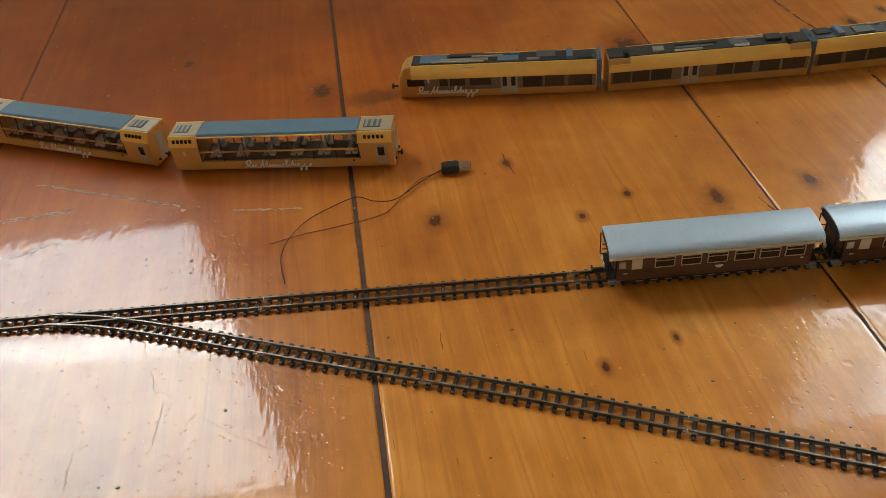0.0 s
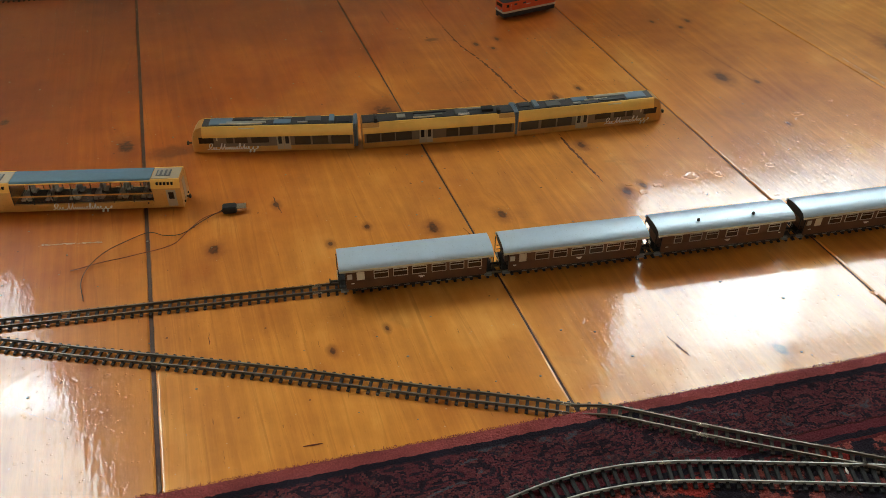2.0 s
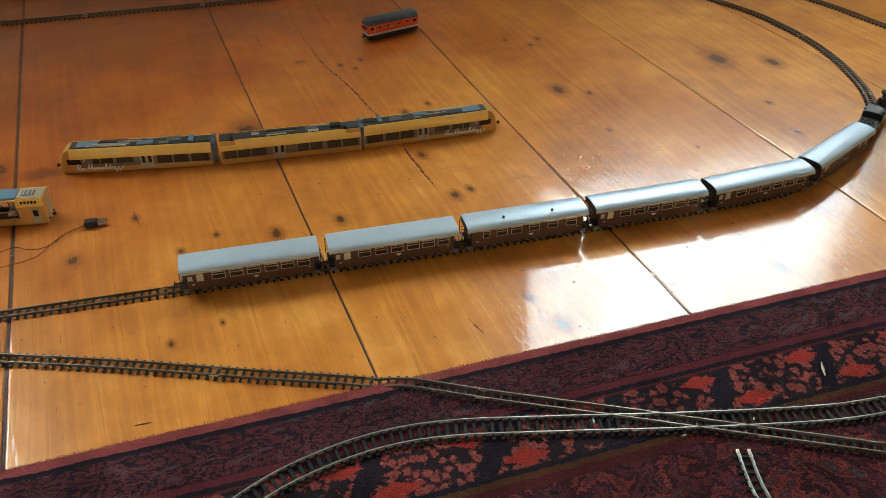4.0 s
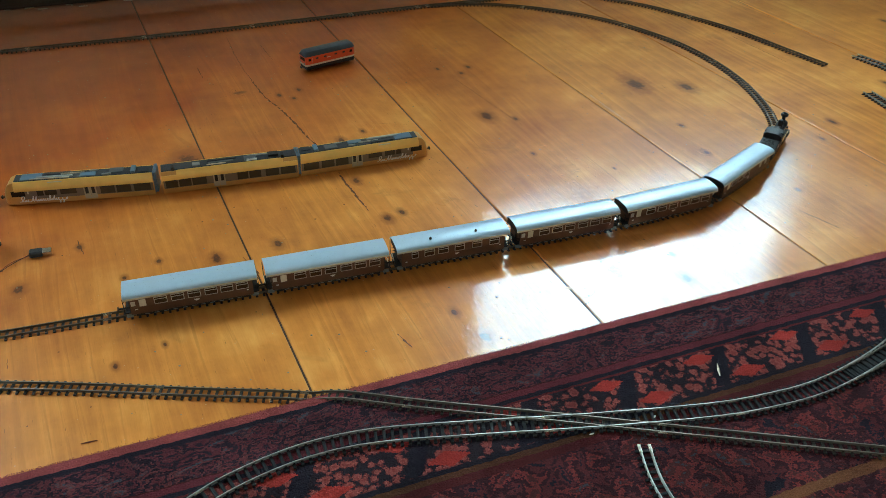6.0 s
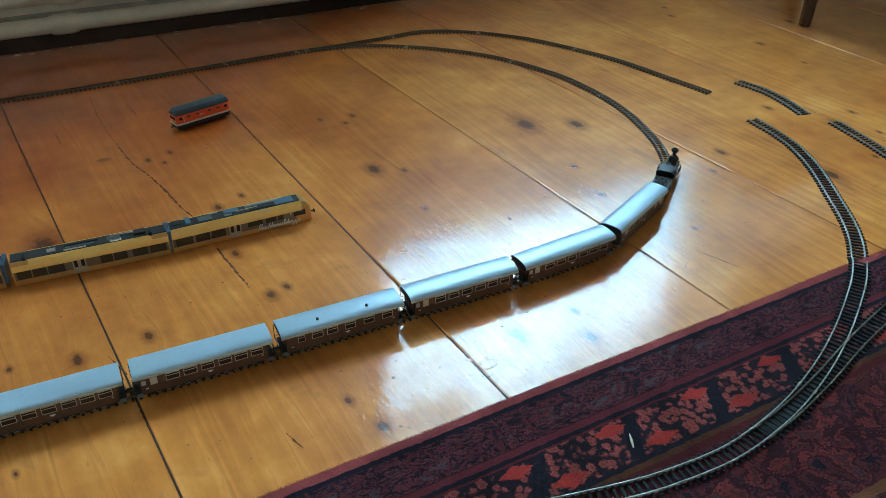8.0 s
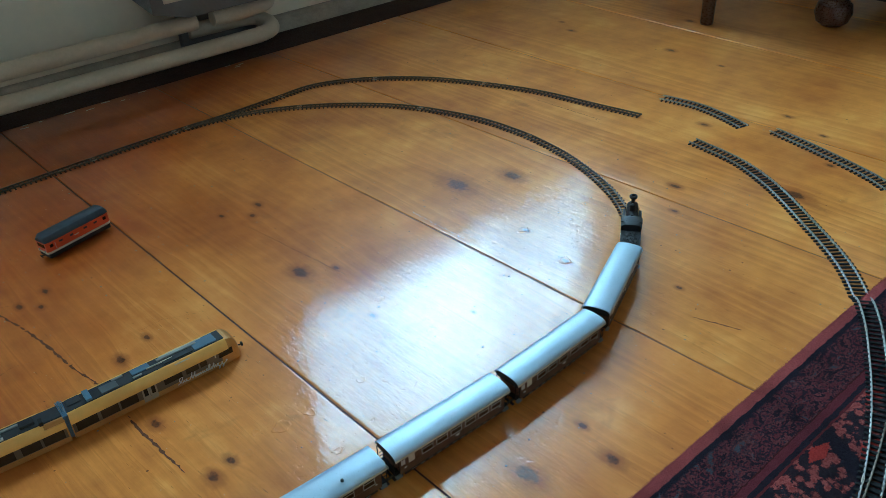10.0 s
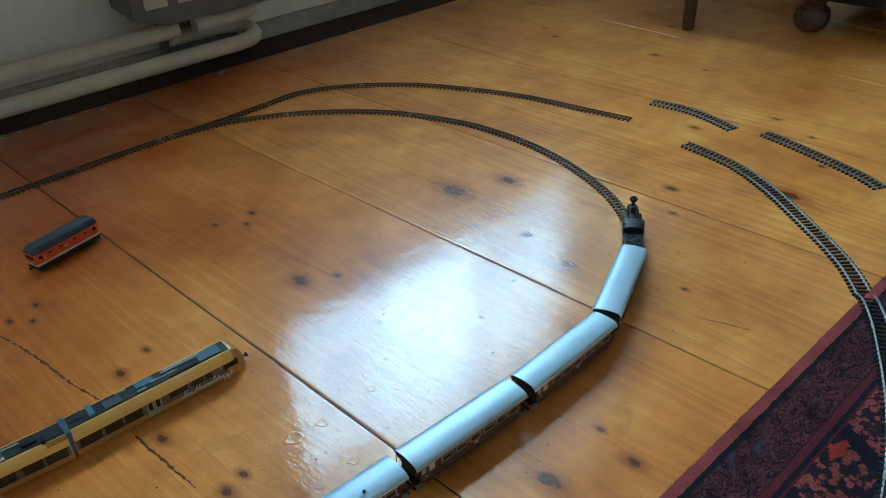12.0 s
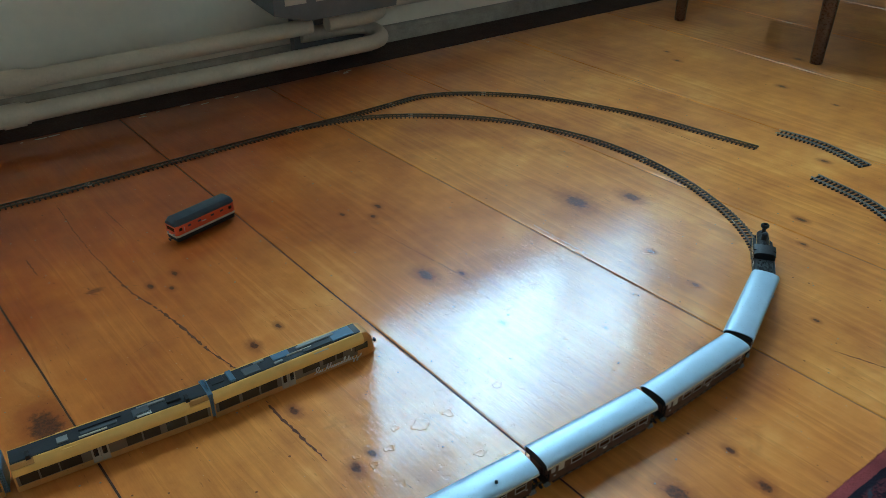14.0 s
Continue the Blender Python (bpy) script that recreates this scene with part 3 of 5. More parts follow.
def floor_board(k):
    """One board between two seams, with worn rounded edges and a slight wave along them."""
    y_lo, y_hi, steps = Y0, 1.62, 44
    rng = random.Random(k - 3)
    rings = []
    for i in range(steps + 1):
        y = y_lo + (y_hi + 0.27 - y_lo) * i / steps
        wob = [0.0007 * noise.noise((y * 9, k + s * 1.0, 0)) for s in (0, 1)]
        a, b = seam_x(k, y) + gap_half(k) + wob[0], seam_x(k + 1, y) - gap_half(k + 1) + 0.0007 * noise.noise((y * 9, k + 1.0, 0))
        chip = 0.0009 + 0.0008 * noise.noise((y * 14, k * 3.1, 5))
        chip2 = 0.0009 + 0.0008 * noise.noise((y * 14, k * 3.1, 9))
        rings.append([(a, y, -0.026), (a, y, -chip), (a + chip, y, -0.00012), (a + 0.0022, y, 0.0), (b - 0.0022, y, 0.0), (b - chip2, y, -0.00012), (b, y, -chip2), (b, y, -0.026)])
    bm = loft(B(), rings)
    for no, co in (((-1, 0, 0), (X0 - 0.02, 0, 0)), ((1, 0, 0), (X1 + 0.02, 0, 0))):
        cut = bmesh.ops.bisect_plane(bm, geom=bm.verts[:] + bm.edges[:] + bm.faces[:], plane_co=co, plane_no=no, clear_outer=True)
    mine = [q for q in KNOTS if seam_x(k, q[1]) < q[0] < seam_x(k + 1, q[1])]
    light = rng.random()
    hue = (1.06, 1.16, 1.25) if SEAMS[k][0] > 0.86 else (1.0, 1.0, 1.0) if SEAMS[k][0] > 0.5 else (1.08, 1.12, 1.1) if SEAMS[k][0] > -0.2 else (0.98, 0.97, 0.9)
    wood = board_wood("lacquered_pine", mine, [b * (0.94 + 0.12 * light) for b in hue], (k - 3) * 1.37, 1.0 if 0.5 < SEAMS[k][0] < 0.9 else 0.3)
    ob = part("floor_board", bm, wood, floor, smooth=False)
    return ob


boards = {}
for k in range(len(SEAMS) - 2):
    boards[k] = floor_board(k)
    if X0 + 0.5 < SEAMS[k][0] < X1 - 0.4:
        seam_filler(k)


def board_at(x, y):
    for k in boards:
        if seam_x(k, y) < x < seam_x(k + 1, y):
            return boards[k]
    return boards[0]


def crack(pts, width, seed, mat="crack", label="dark dirty split in the board"):
    """A dark split in a board: a thin ragged ribbon that tapers at both ends."""
    rng = random.Random(seed)
    fine = []
    for (xa, ya), (xb, yb) in zip(pts, pts[1:]):
        count = max(2, int(math.hypot(xb - xa, yb - ya) / 0.004))
        for i in range(count):
            f = i / count
            fine.append((xa + (xb - xa) * f + rng.uniform(-1, 1) * 0.0006 + 0.0009 * noise.noise((seed, f * 9 + ya * 40, 1)), ya + (yb - ya) * f))
    fine.append(pts[-1])
    n = len(fine) - 1
    bm = B()
    rows = []
    for i, (x, y) in enumerate(fine):
        w = width * (0.25 + 0.75 * math.sin(math.pi * (0.04 + 0.92 * i / n)) ** 0.6) * rng.uniform(0.35, 1.3) / 2
        rows.append((bm.verts.new((x - w * rng.uniform(0.5, 1.5), y, 0.00025)), bm.verts.new((x + w * rng.uniform(0.5, 1.5), y, 0.00025))))
    for a, b in zip(rows, rows[1:]):
        if rng.random() < 0.94 or n < 8:
            bm.faces.new((a[0], a[1], b[1], b[0]))
    part("crack" if mat == "crack" else "scratch", bm, M[mat], board_at(*fine[n // 2]), label)


def scuff(a, b, width, count, seed):
    """A pale scuff in the lacquer: a broken row of short scratches."""
    rng = random.Random(seed)
    bm = B()
    ang = math.degrees(math.atan2(b[1] - a[1], b[0] - a[0]))
    for _ in range(count):
        f = rng.random()
        x, y = a[0] + (b[0] - a[0]) * f + rng.uniform(-1, 1) * width, a[1] + (b[1] - a[1]) * f + rng.uniform(-1, 1) * width
        box(bm, (x, y, 0.0002), (rng.uniform(0.001, 0.006), rng.uniform(0.0002, 0.0006), 0.0001), 0, ang + rng.uniform(-12, 12))
    part("scuff", bm, M["scuff"], board_at((a[0] + b[0]) / 2, (a[1] + b[1]) / 2), "pale scuff in the lacquer")


crack([(0.290, 0.935), (0.307, 0.860), (0.326, 0.812), (0.342, 0.760), (0.359, 0.692), (0.381, 0.634)], 0.0036, 1)
crack([(0.258, 1.171), (0.268, 1.067), (0.282, 0.975), (0.294, 0.925)], 0.0014, 24)
crack([(0.199, 1.013), (0.208, 0.963)], 0.0022, 25)
crack([(0.222, 0.872), (0.248, 0.878), (0.268, 0.880)], 0.0008, 26)
crack([(0.255, 0.905), (0.266, 0.888), (0.284, 0.890)], 0.0018, 27)
crack([(0.250, 0.893), (0.272, 0.874)], 0.0012, 28)
crack([(0.262, 0.885), (0.300, 0.880), (0.322, 0.872)], 0.0013, 21)
crack([(0.345, 0.735), (0.300, 0.742), (0.278, 0.731)], 0.0009, 22)
crack([(0.520, 0.705), (0.470, 0.722), (0.445, 0.718)], 0.0007, 23)
crack([(0.386, 0.580), (0.391, 0.550), (0.409, 0.467)], 0.0030, 2)
crack([(0.262, 0.300), (0.270, 0.262)], 0.0015, 3)
crack([(0.392, 0.215), (0.402, 0.190)], 0.0018, 4)
crack([(0.238, 0.400), (0.255, 0.360)], 0.0016, 5)
crack([(0.040, 0.485), (0.050, 0.452)], 0.0018, 6)
scuff((-0.386, 0.485), (-0.240, 0.439), 0.0012, 190, 1)
scuff((-0.189, 0.427), (-0.130, 0.424), 0.0012, 70, 2)
scuff((-0.397, 0.432), (-0.334, 0.442), 0.0030, 70, 3)
scuff((-0.42, 0.37), (-0.33, 0.395), 0.0040, 60, 4)
scuff((0.855, 0.745), (0.872, 0.640), 0.0012, 50, 6)
crack([(0.985, 0.330), (1.010, 0.280)], 0.0022, 8)
crack([(-0.010, 0.275), (-0.008, 0.258)], 0.0012, 9)
crack([(0.320, 1.10), (0.336, 1.02)], 0.0016, 10)
crack([(0.645, 0.86), (0.70, 0.66)], 0.0009, 11)
crack([(1.26, 0.95), (1.29, 0.80)], 0.0010, 12)

# fine scratches in the lacquer of the boards by the turnout
SCRATCHES = [[(-0.213, 0.261), (-0.199, 0.23)],
             [(-0.192, 0.225), (-0.19, 0.187)],
             [(-0.166, 0.213), (-0.134, 0.193)],
             [(-0.2, 0.237), (-0.187, 0.228)],
             [(-0.241, 0.19), (-0.239, 0.178), (-0.236, 0.159)],
             [(-0.215, 0.186), (-0.21, 0.192), (-0.204, 0.193)],
             [(-0.276, 0.191), (-0.266, 0.19)],
             [(-0.259, 0.195), (-0.26, 0.185)],
             [(-0.248, 0.171), (-0.242, 0.163)],
             [(-0.172, 0.234), (-0.167, 0.233)],
             [(-0.145, 0.222), (-0.149, 0.22)],
             [(-0.135, 0.17), (-0.125, 0.169)],
             [(-0.173, 0.204), (-0.167, 0.214)],
             [(-0.268, 0.181), (-0.275, 0.184)],
             [(-0.13, 0.193), (-0.105, 0.18)]]
for i, pts in enumerate(SCRATCHES):
    crack(pts, 0.0005, 40 + i, "scratch", "fine dull scratch in the lacquer")


def varnish_drop(x, y, r, seed):
    """A shallow ragged run of lacquer that stands proud of its board."""
    bm = B()
    rng = random.Random(seed)
    n = 22
    wob = [0.7 + 0.5 * noise.noise((math.cos(6.283 * i / n) * 1.3 + seed, math.sin(6.283 * i / n) * 1.3, seed)) + rng.uniform(-0.06, 0.06) for i in range(n)]
    ring = lambda s, z: [(x + r * s * wob[i] * math.cos(6.283 * i / n) * 1.35, y + r * s * wob[i] * math.sin(6.283 * i / n), z) for i in range(n)]
    loft(bm, [ring(1.0, 0.00006), ring(0.96, 0.00022), ring(0.88, 0.00030), ring(0.74, 0.00018), ring(0.35, 0.00014)])
    host = board_at(x, y)
    part("varnish_drop", bm, host.data.materials[0], host)


DROPS = [(0.513, 0.465, 0.011), (0.544, 0.401, 0.006), (0.560, 0.386, 0.006), (0.546, 0.466, 0.007), (0.614, 0.477, 0.006), (0.952, 0.604, 0.009), (0.944, 0.513, 0.011), (0.717, 0.806, 0.006), (0.707, 0.592, 0.008),
         (0.487, 0.474, 0.005), (0.470, 0.452, 0.006), (0.447, 0.440, 0.006), (0.436, 0.458, 0.005), (0.624, 0.232, 0.012), (0.607, 0.246, 0.004), (0.250, 0.335, 0.005), (0.296, 0.385, 0.006)]
for i, (x, y, r) in enumerate(DROPS):
    varnish_drop(x, y, r, i + 1)

# skirting under the pipes
bm = loft(B(), [[(x, up_wall(x) - 0.022, 0.0005), (x, up_wall(x) - 0.022, 0.030), (x, up_wall(x) - 0.014, 0.038), (x, up_wall(x) + 0.0, 0.038), (x, up_wall(x) + 0.0, 0.0005)] for x in (X0, X1)])
thing("baseboard", bm, M["skirting"], "dull beige painted skirting board behind the pipes", "baseboard", kind="structure")
# dark strip added on the floor to hold the shade below the pipes
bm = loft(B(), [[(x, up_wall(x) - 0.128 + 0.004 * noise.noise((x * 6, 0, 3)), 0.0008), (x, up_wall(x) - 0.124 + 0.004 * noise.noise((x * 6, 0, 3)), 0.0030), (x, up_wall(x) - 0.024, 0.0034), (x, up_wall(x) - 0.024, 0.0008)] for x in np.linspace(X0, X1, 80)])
thing("trim", bm, M["border"], "dark strip on the floor painting in the shade under the pipes", "floor border", kind="structure")

# ---- rug ----
RUG_TURN = math.degrees(math.atan(0.1045))
RUG_EDGE = Matrix.Translation((0.46, 0.1565, 0.0)) @ Matrix.Rotation(radians(RUG_TURN), 4, "Z") @ Matrix.Rotation(math.pi, 4, "X")


def rug_top(x, y):
    """Height of what lies at x, y: the rug's pile, its edge, or the bare floor."""
    v = ((0.1565 + 0.1045 * (x - 0.46)) - y) * 0.9946
    return 0.0 if v < 0 else min(1.0, v / 0.012) ** 0.5 * 0.0065


def rug():
    length, depth, T = 3.2, 1.5, 0.0065
    bm = B()
    nx, rows = 260, [(0.0, 0.0003), (0.0004, 0.003), (0.002, 0.0052), (0.005, 0.0062), (0.010, T), (0.02, T), (0.06, T), (0.12, T), (0.25, T), (0.5, T), (1.0, T), (depth, T)]
    grid = []
    for i in range(nx + 1):
        x = -1.0 + length * i / nx
        wav = 0.0022 * noise.noise((x * 7, 0, 3)) + 0.0009 * noise.noise((x * 60, 0, 8))
        grid.append([bm.verts.new((x, d + wav * (1 - min(1, d * 20)), -(z + (0.0006 * noise.noise((x * 20, d * 20, 1)) if d > 0.004 else 0)))) for d, z in rows])
    for a, b in zip(grid, grid[1:]):
        for j in range(len(rows) - 1):
            bm.faces.new((a[j], a[j + 1], b[j + 1], b[j]))
    low = [bm.verts.new((x, y, 0.0 - 0.0002)) for x, y in ((-1.0, 0.0), (2.2, 0.0), (2.2, depth), (-1.0, depth))]
    bm.faces.new(low)
    weave = rug_weave("knotted_wool")
    ob = thing("rug", bm, weave, "dark red and navy oriental wool rug with a flowered border", "rug", m=RUG_EDGE)
    # pile standing up along the hem and over the near field
    rng = random.Random(4)
    verts, faces = [], []

    def blade(x, y, z, h, w, lean):
        a = rng.uniform(0, 6.283)
        tip = (x + lean * math.cos(a), y + lean * math.sin(a), -(z + h))
        k = len(verts)
        verts.extend([(x - w * math.sin(a), y + w * math.cos(a), -z), (x + w * math.sin(a), y - w * math.cos(a), -z), tip])
        faces.append((k, k + 1, k + 2))

    for _ in range(26000):
        x = rng.uniform(-0.75, 1.2)
        blade(x, rng.uniform(0.0, 0.004) + 0.0009 * noise.noise((x * 7, 0, 3)), rng.uniform(0.001, 0.0055), rng.uniform(0.0003, 0.0014), 0.00035, rng.uniform(0.0003, 0.0016))
    for _ in range(90000):
        x, d = rng.uniform(-0.5, 1.1), 0.004 + 0.30 * rng.random()
        blade(x, d, 0.0060, rng.uniform(0.0004, 0.0015), 0.0006, rng.uniform(0.0002, 0.0012))
    me = bpy.data.meshes.new("nap")
    me.from_pydata(verts, [], faces)
    me.materials.append(weave)
    pile = new("nap", me)
    pile.parent = ob
    pile["kind"] = "stuff"
    return ob


rug()

# ---- tracks ----
def arc(cx, cy, r, a0, a1, n=40):
    return [(cx + r * math.cos(radians(a0 + (a1 - a0) * i / n)), cy + r * math.sin(radians(a0 + (a1 - a0) * i / n))) for i in range(n + 1)]


def flow(*pts, n=14):
    """A smooth line through a few points."""
    P = [Vector((*p, 0)) for p in pts]
    P = [2 * P[0] - P[1]] + P + [2 * P[-1] - P[-2]]
    out = []
    for a, b, c, d in zip(P, P[1:], P[2:], P[3:]):
        for i in range(n):
            t = i / n
            q = 0.5 * ((2 * b) + (c - a) * t + (2 * a - 5 * b + 4 * c - d) * t * t + (3 * b - a - 3 * c + d) * t ** 3)
            out.append((q.x, q.y))
    out.append((P[-2].x, P[-2].y))
    return out


class Line:
    """A track's middle line, by length."""

    def __init__(self, pts):
        self.p = np.array(pts, float)
        seg = np.linalg.norm(np.diff(self.p, axis=0), axis=1)
        self.s = np.concatenate([[0], np.cumsum(seg)])
        self.length = float(self.s[-1])

    def at(self, s):
        x, y = np.interp(s, self.s, self.p[:, 0]), np.interp(s, self.s, self.p[:, 1])
        return float(x), float(y)

    def way(self, s, h=0.006):
        a, b = self.at(max(0, s - h)), self.at(min(self.length, s + h))
        return math.atan2(b[1] - a[1], b[0] - a[0])


def sleeper_mesh(length, width, height, material):
    bm = box(B(), (0, 0, height / 2), (width, length, height), 0.0003)
    for sy in (-1, 1):
        box(bm, (0, sy * length * 0.32, height + 0.0003), (width * 0.8, length * 0.10, 0.0006))
    return finish("sleeper", bm, material, False)


H0E = dict(gauge=0.0098, sl=0.0190, sw=0.0027, sh=0.0018, rh=0.0026, rw=0.0011, pitch=0.0081)
H0 = dict(gauge=0.0170, sl=0.0275, sw=0.0030, sh=0.0020, rh=0.0027, rw=0.0010, pitch=0.0079)
SLEEPERS = {}


def track_section(line, s0, s1, kind, label, rail_mat, sleeper_mat, lift=0.0, joiner=True, group="", skip=()):
    """One length of model track: two rails with foot and head, sleepers, and joiners at its start."""
    key = (kind["sl"], sleeper_mat.name)
    if key not in SLEEPERS:
        SLEEPERS[key] = sleeper_mesh(kind["sl"], kind["sw"], kind["sh"], sleeper_mat)
    ox, oy = line.at((s0 + s1) / 2)
    ob = thing("track_section", None, None, label, "model track", group=group, m=Matrix.Translation((ox, oy, 0)))
    count = max(2, int(round((s1 - s0) / kind["pitch"])))
    for i in range(count):
        s = s0 + (i + 0.5) * (s1 - s0) / count
        if any(a <= s <= b for a, b in skip):
            continue
        x, y = line.at(s)
        z = rug_top(x, y) + lift
        o = new("sleeper", SLEEPERS[key])
        o.parent = ob
        o.matrix_basis = Matrix.Translation((x - ox, y - oy, z)) @ Matrix.Rotation(line.way(s), 4, "Z")
    g, w, h, foot = kind["gauge"] / 2, kind["rw"] / 2, kind["rh"], kind["sh"]
    prof = [(-2.0 * w, 0), (2.0 * w, 0), (2.0 * w, 0.0003), (0.5 * w, 0.0006), (0.5 * w, h - 0.0007), (w, h - 0.0005), (w, h), (-w, h), (-w, h - 0.0005), (-0.5 * w, h - 0.0007), (-0.5 * w, 0.0006), (-2.0 * w, 0.0003)]
    steps = max(2, int((s1 - s0) / 0.010))
    for side in (-1, 1):
        rings = []
        for i in range(steps + 1):
            s = s0 + 0.0003 + (s1 - s0 - 0.0006) * i / steps
            x, y = line.at(s)
            a = line.way(s)
            z = rug_top(x, y) + foot + lift
            nx, ny = -math.sin(a), math.cos(a)
            rings.append([(x - ox + nx * (side * g + p), y - oy + ny * (side * g + p), z + q) for p, q in prof])
        part("rail", loft(B(), rings), rail_mat, ob, smooth=False)
        if joiner:
            x, y = line.at(s0 + 0.002)
            a = line.way(s0 + 0.002)
            nx, ny = -math.sin(a), math.cos(a)
            bm = box(B(), (x - ox + nx * side * g, y - oy + ny * side * g, rug_top(x, y) + foot + lift + 0.0008), (0.009, kind["rw"] * 2.6, 0.0014), 0.0002, math.degrees(a))
            part("rail_joiner", bm, M["joiner"], ob, "bright metal rail joiner")
    return ob


def lay(line, lengths, kind, label, rail_mat, sleeper_mat, start=0.0, lift=0.0, group="", skip=()):
    s = start
    for length in lengths:
        e = min(line.length, s + length)
        if e - s > 0.02:
            track_section(line, s, e, kind, label, rail_mat, sleeper_mat, lift, True, group, skip)
        s = e


# the oval: straight, half circle, far straight
OVAL = Line(flow((-1.40, 0.262), (-0.70, 0.288), (-0.27, 0.305), (0.10, 0.3185), (0.40, 0.333), (0.62, 0.3465), (0.72, 0.3540), (0.79, 0.3615), (0.860, 0.3765), (0.965, 0.4300), (1.062, 0.5060), (1.115, 0.5900), (1.142, 0.6880), (1.150, 0.7750), (1.142, 0.8650), (1.115, 0.9600), (1.045, 1.0800), (0.945, 1.1700), (0.830, 1.2300), (0.720, 1.2490), (0.640, 1.2450)) + [(0.50, 1.228), (0.26, 1.197), (0.0, 1.176), (-0.4, 1.14), (-0.9, 1.10)])
lay(OVAL, [0.42, 0.42, 0.42, 0.225, 0.225, 0.225, 0.21] + [0.234] * 6 + [0.15] + [0.21] * 8, H0E, "narrow-gauge model track with tarnished rails on the floor boards", M["rail_dull"], M["sleeper"], group="narrow-gauge oval")
BRANCH = Line(flow((-0.36, 0.306), (-0.29, 0.303), (-0.228, 0.292), (-0.097, 0.2555), (0.038, 0.2185), (0.169, 0.178), (0.287, 0.1415), (0.390, 0.098), (0.489, 0.0585), (0.587, 0.0185), (0.685, -0.021), (0.80, -0.068), (1.10, -0.19), (1.30, -0.27)))
lay(BRANCH, [0.17, 0.12, 0.165, 0.145, 0.105, 0.245, 0.22, 0.22], H0E, "narrow-gauge model track running from the boards onto the rug", M["rail"], M["sleeper"], start=0.06, lift=0.0003, group="narrow-gauge branch")
LOOP = Line(flow((0.060, -0.060), (0.120, -0.005), (0.175, 0.035), (0.226, 0.057), (0.280, 0.069), (0.340, 0.0695), (0.431, 0.056), (0.538, 0.038), (0.650, 0.022), (0.712, 0.018), (0.785, 0.022), (0.866, 0.043), (0.940, 0.074), (1.010, 0.112),
                 (1.080, 0.158), (1.145, 0.208), (1.215, 0.283), (1.275, 0.385), (1.318, 0.470), (1.342, 0.550), (1.345, 0.642)))
lay(LOOP, [0.135, 0.16, 0.165, 0.19, 0.235, 0.235, 0.19, 0.19, 0.30], H0, "standard-gauge model track with bright rails on dark sleepers", M["rail_bright"], M["sleeper_new"], start=0.02, group="standard-gauge loop")
TURNOUT = Line(flow((0.800, 0.0245), (0.866, 0.0405), (0.940, 0.066), (1.02, 0.098), (1.10, 0.126), (1.20, 0.158)))
lay(TURNOUT, [0.20, 0.21], H0, "standard-gauge turnout leg diverging over the rug", M["rail"], M["sleeper_new"], start=0.03, lift=0.0004, group="standard-gauge loop")
SIDING = Line(flow((0.66, 1.2475), (0.78, 1.2545), (0.88, 1.268), (0.97, 1.277), (1.065, 1.238), (1.160, 1.160), (1.232, 1.060), (1.284, 0.965), (1.320, 0.860), (1.352, 0.765)))
lay(SIDING, [0.20, 0.20, 0.225, 0.40], H0E, "curved narrow-gauge siding track ending open on the floor", M["rail_dull"], M["sleeper"], start=0.03, lift=0.0003, group="siding track")
PIECE_A = Line(flow((1.441, 0.796), (1.4595, 0.735), (1.4605, 0.680), (1.452, 0.623)))
lay(PIECE_A, [0.3], H0, "loose curved piece of standard-gauge track on the floor", M["rail_bright"], M["sleeper_new"], group="loose track pieces")
PIECE_B = Line(flow((1.478, 0.582), (1.470, 0.495), (1.455, 0.400), (1.440, 0.355)))
lay(PIECE_B, [0.3], H0, "loose straight piece of standard-gauge track on the floor", M["rail_bright"], M["sleeper_new"], group="loose track pieces")
STUB = Line(flow((0.577, -0.004), (0.570, -0.040), (0.5705, -0.075), (0.580, -0.115)))
lay(STUB, [0.2], H0E, "short loose curved piece of narrow-gauge track on the rug", M["rail_bright"], M["sleeper_new"], group="loose track pieces")

# ---- the steam train ----
RAIL_TOP = H0E["sh"] + H0E["rh"]
CAR, WIDE = 0.1440, 0.0146


def bogie(parent, x, wheels=2, base=0.020):
    bm = box(B(), (0, 0, 0.0045), (base + 0.010, 0.013, 0.0022), 0.0004)
    for sy in (-1, 1):
        box(bm, (0, sy * 0.0068, 0.0042), (base + 0.008, 0.0014, 0.0030), 0.0003)
        for sx in (-1, 1):
            box(bm, (sx * base / 2, sy * 0.0078, 0.0036), (0.0032, 0.0012, 0.0030), 0.0003)
    b = part("bogie", bm, M["under"], parent, at=(x, 0, 0))
    for sx in (-1, 1):
        for sy in (-1, 1):
            part("wheel", rod(B(), (sx * base / 2, sy * 0.0040, 0.0035), (sx * base / 2, sy * 0.0053, 0.0035), 0.0035, 16), M["steel"], b)
    return b


def coupling(parent, x, sx):
    bm = box(B(), (x + sx * 0.004, 0, 0.0058), (0.009, 0.0022, 0.0016), 0.0003)
    box(bm, (x + sx * 0.0085, 0, 0.0062), (0.0012, 0.0060, 0.0026), 0.0003)
    part("coupling", bm, M["under"], parent)


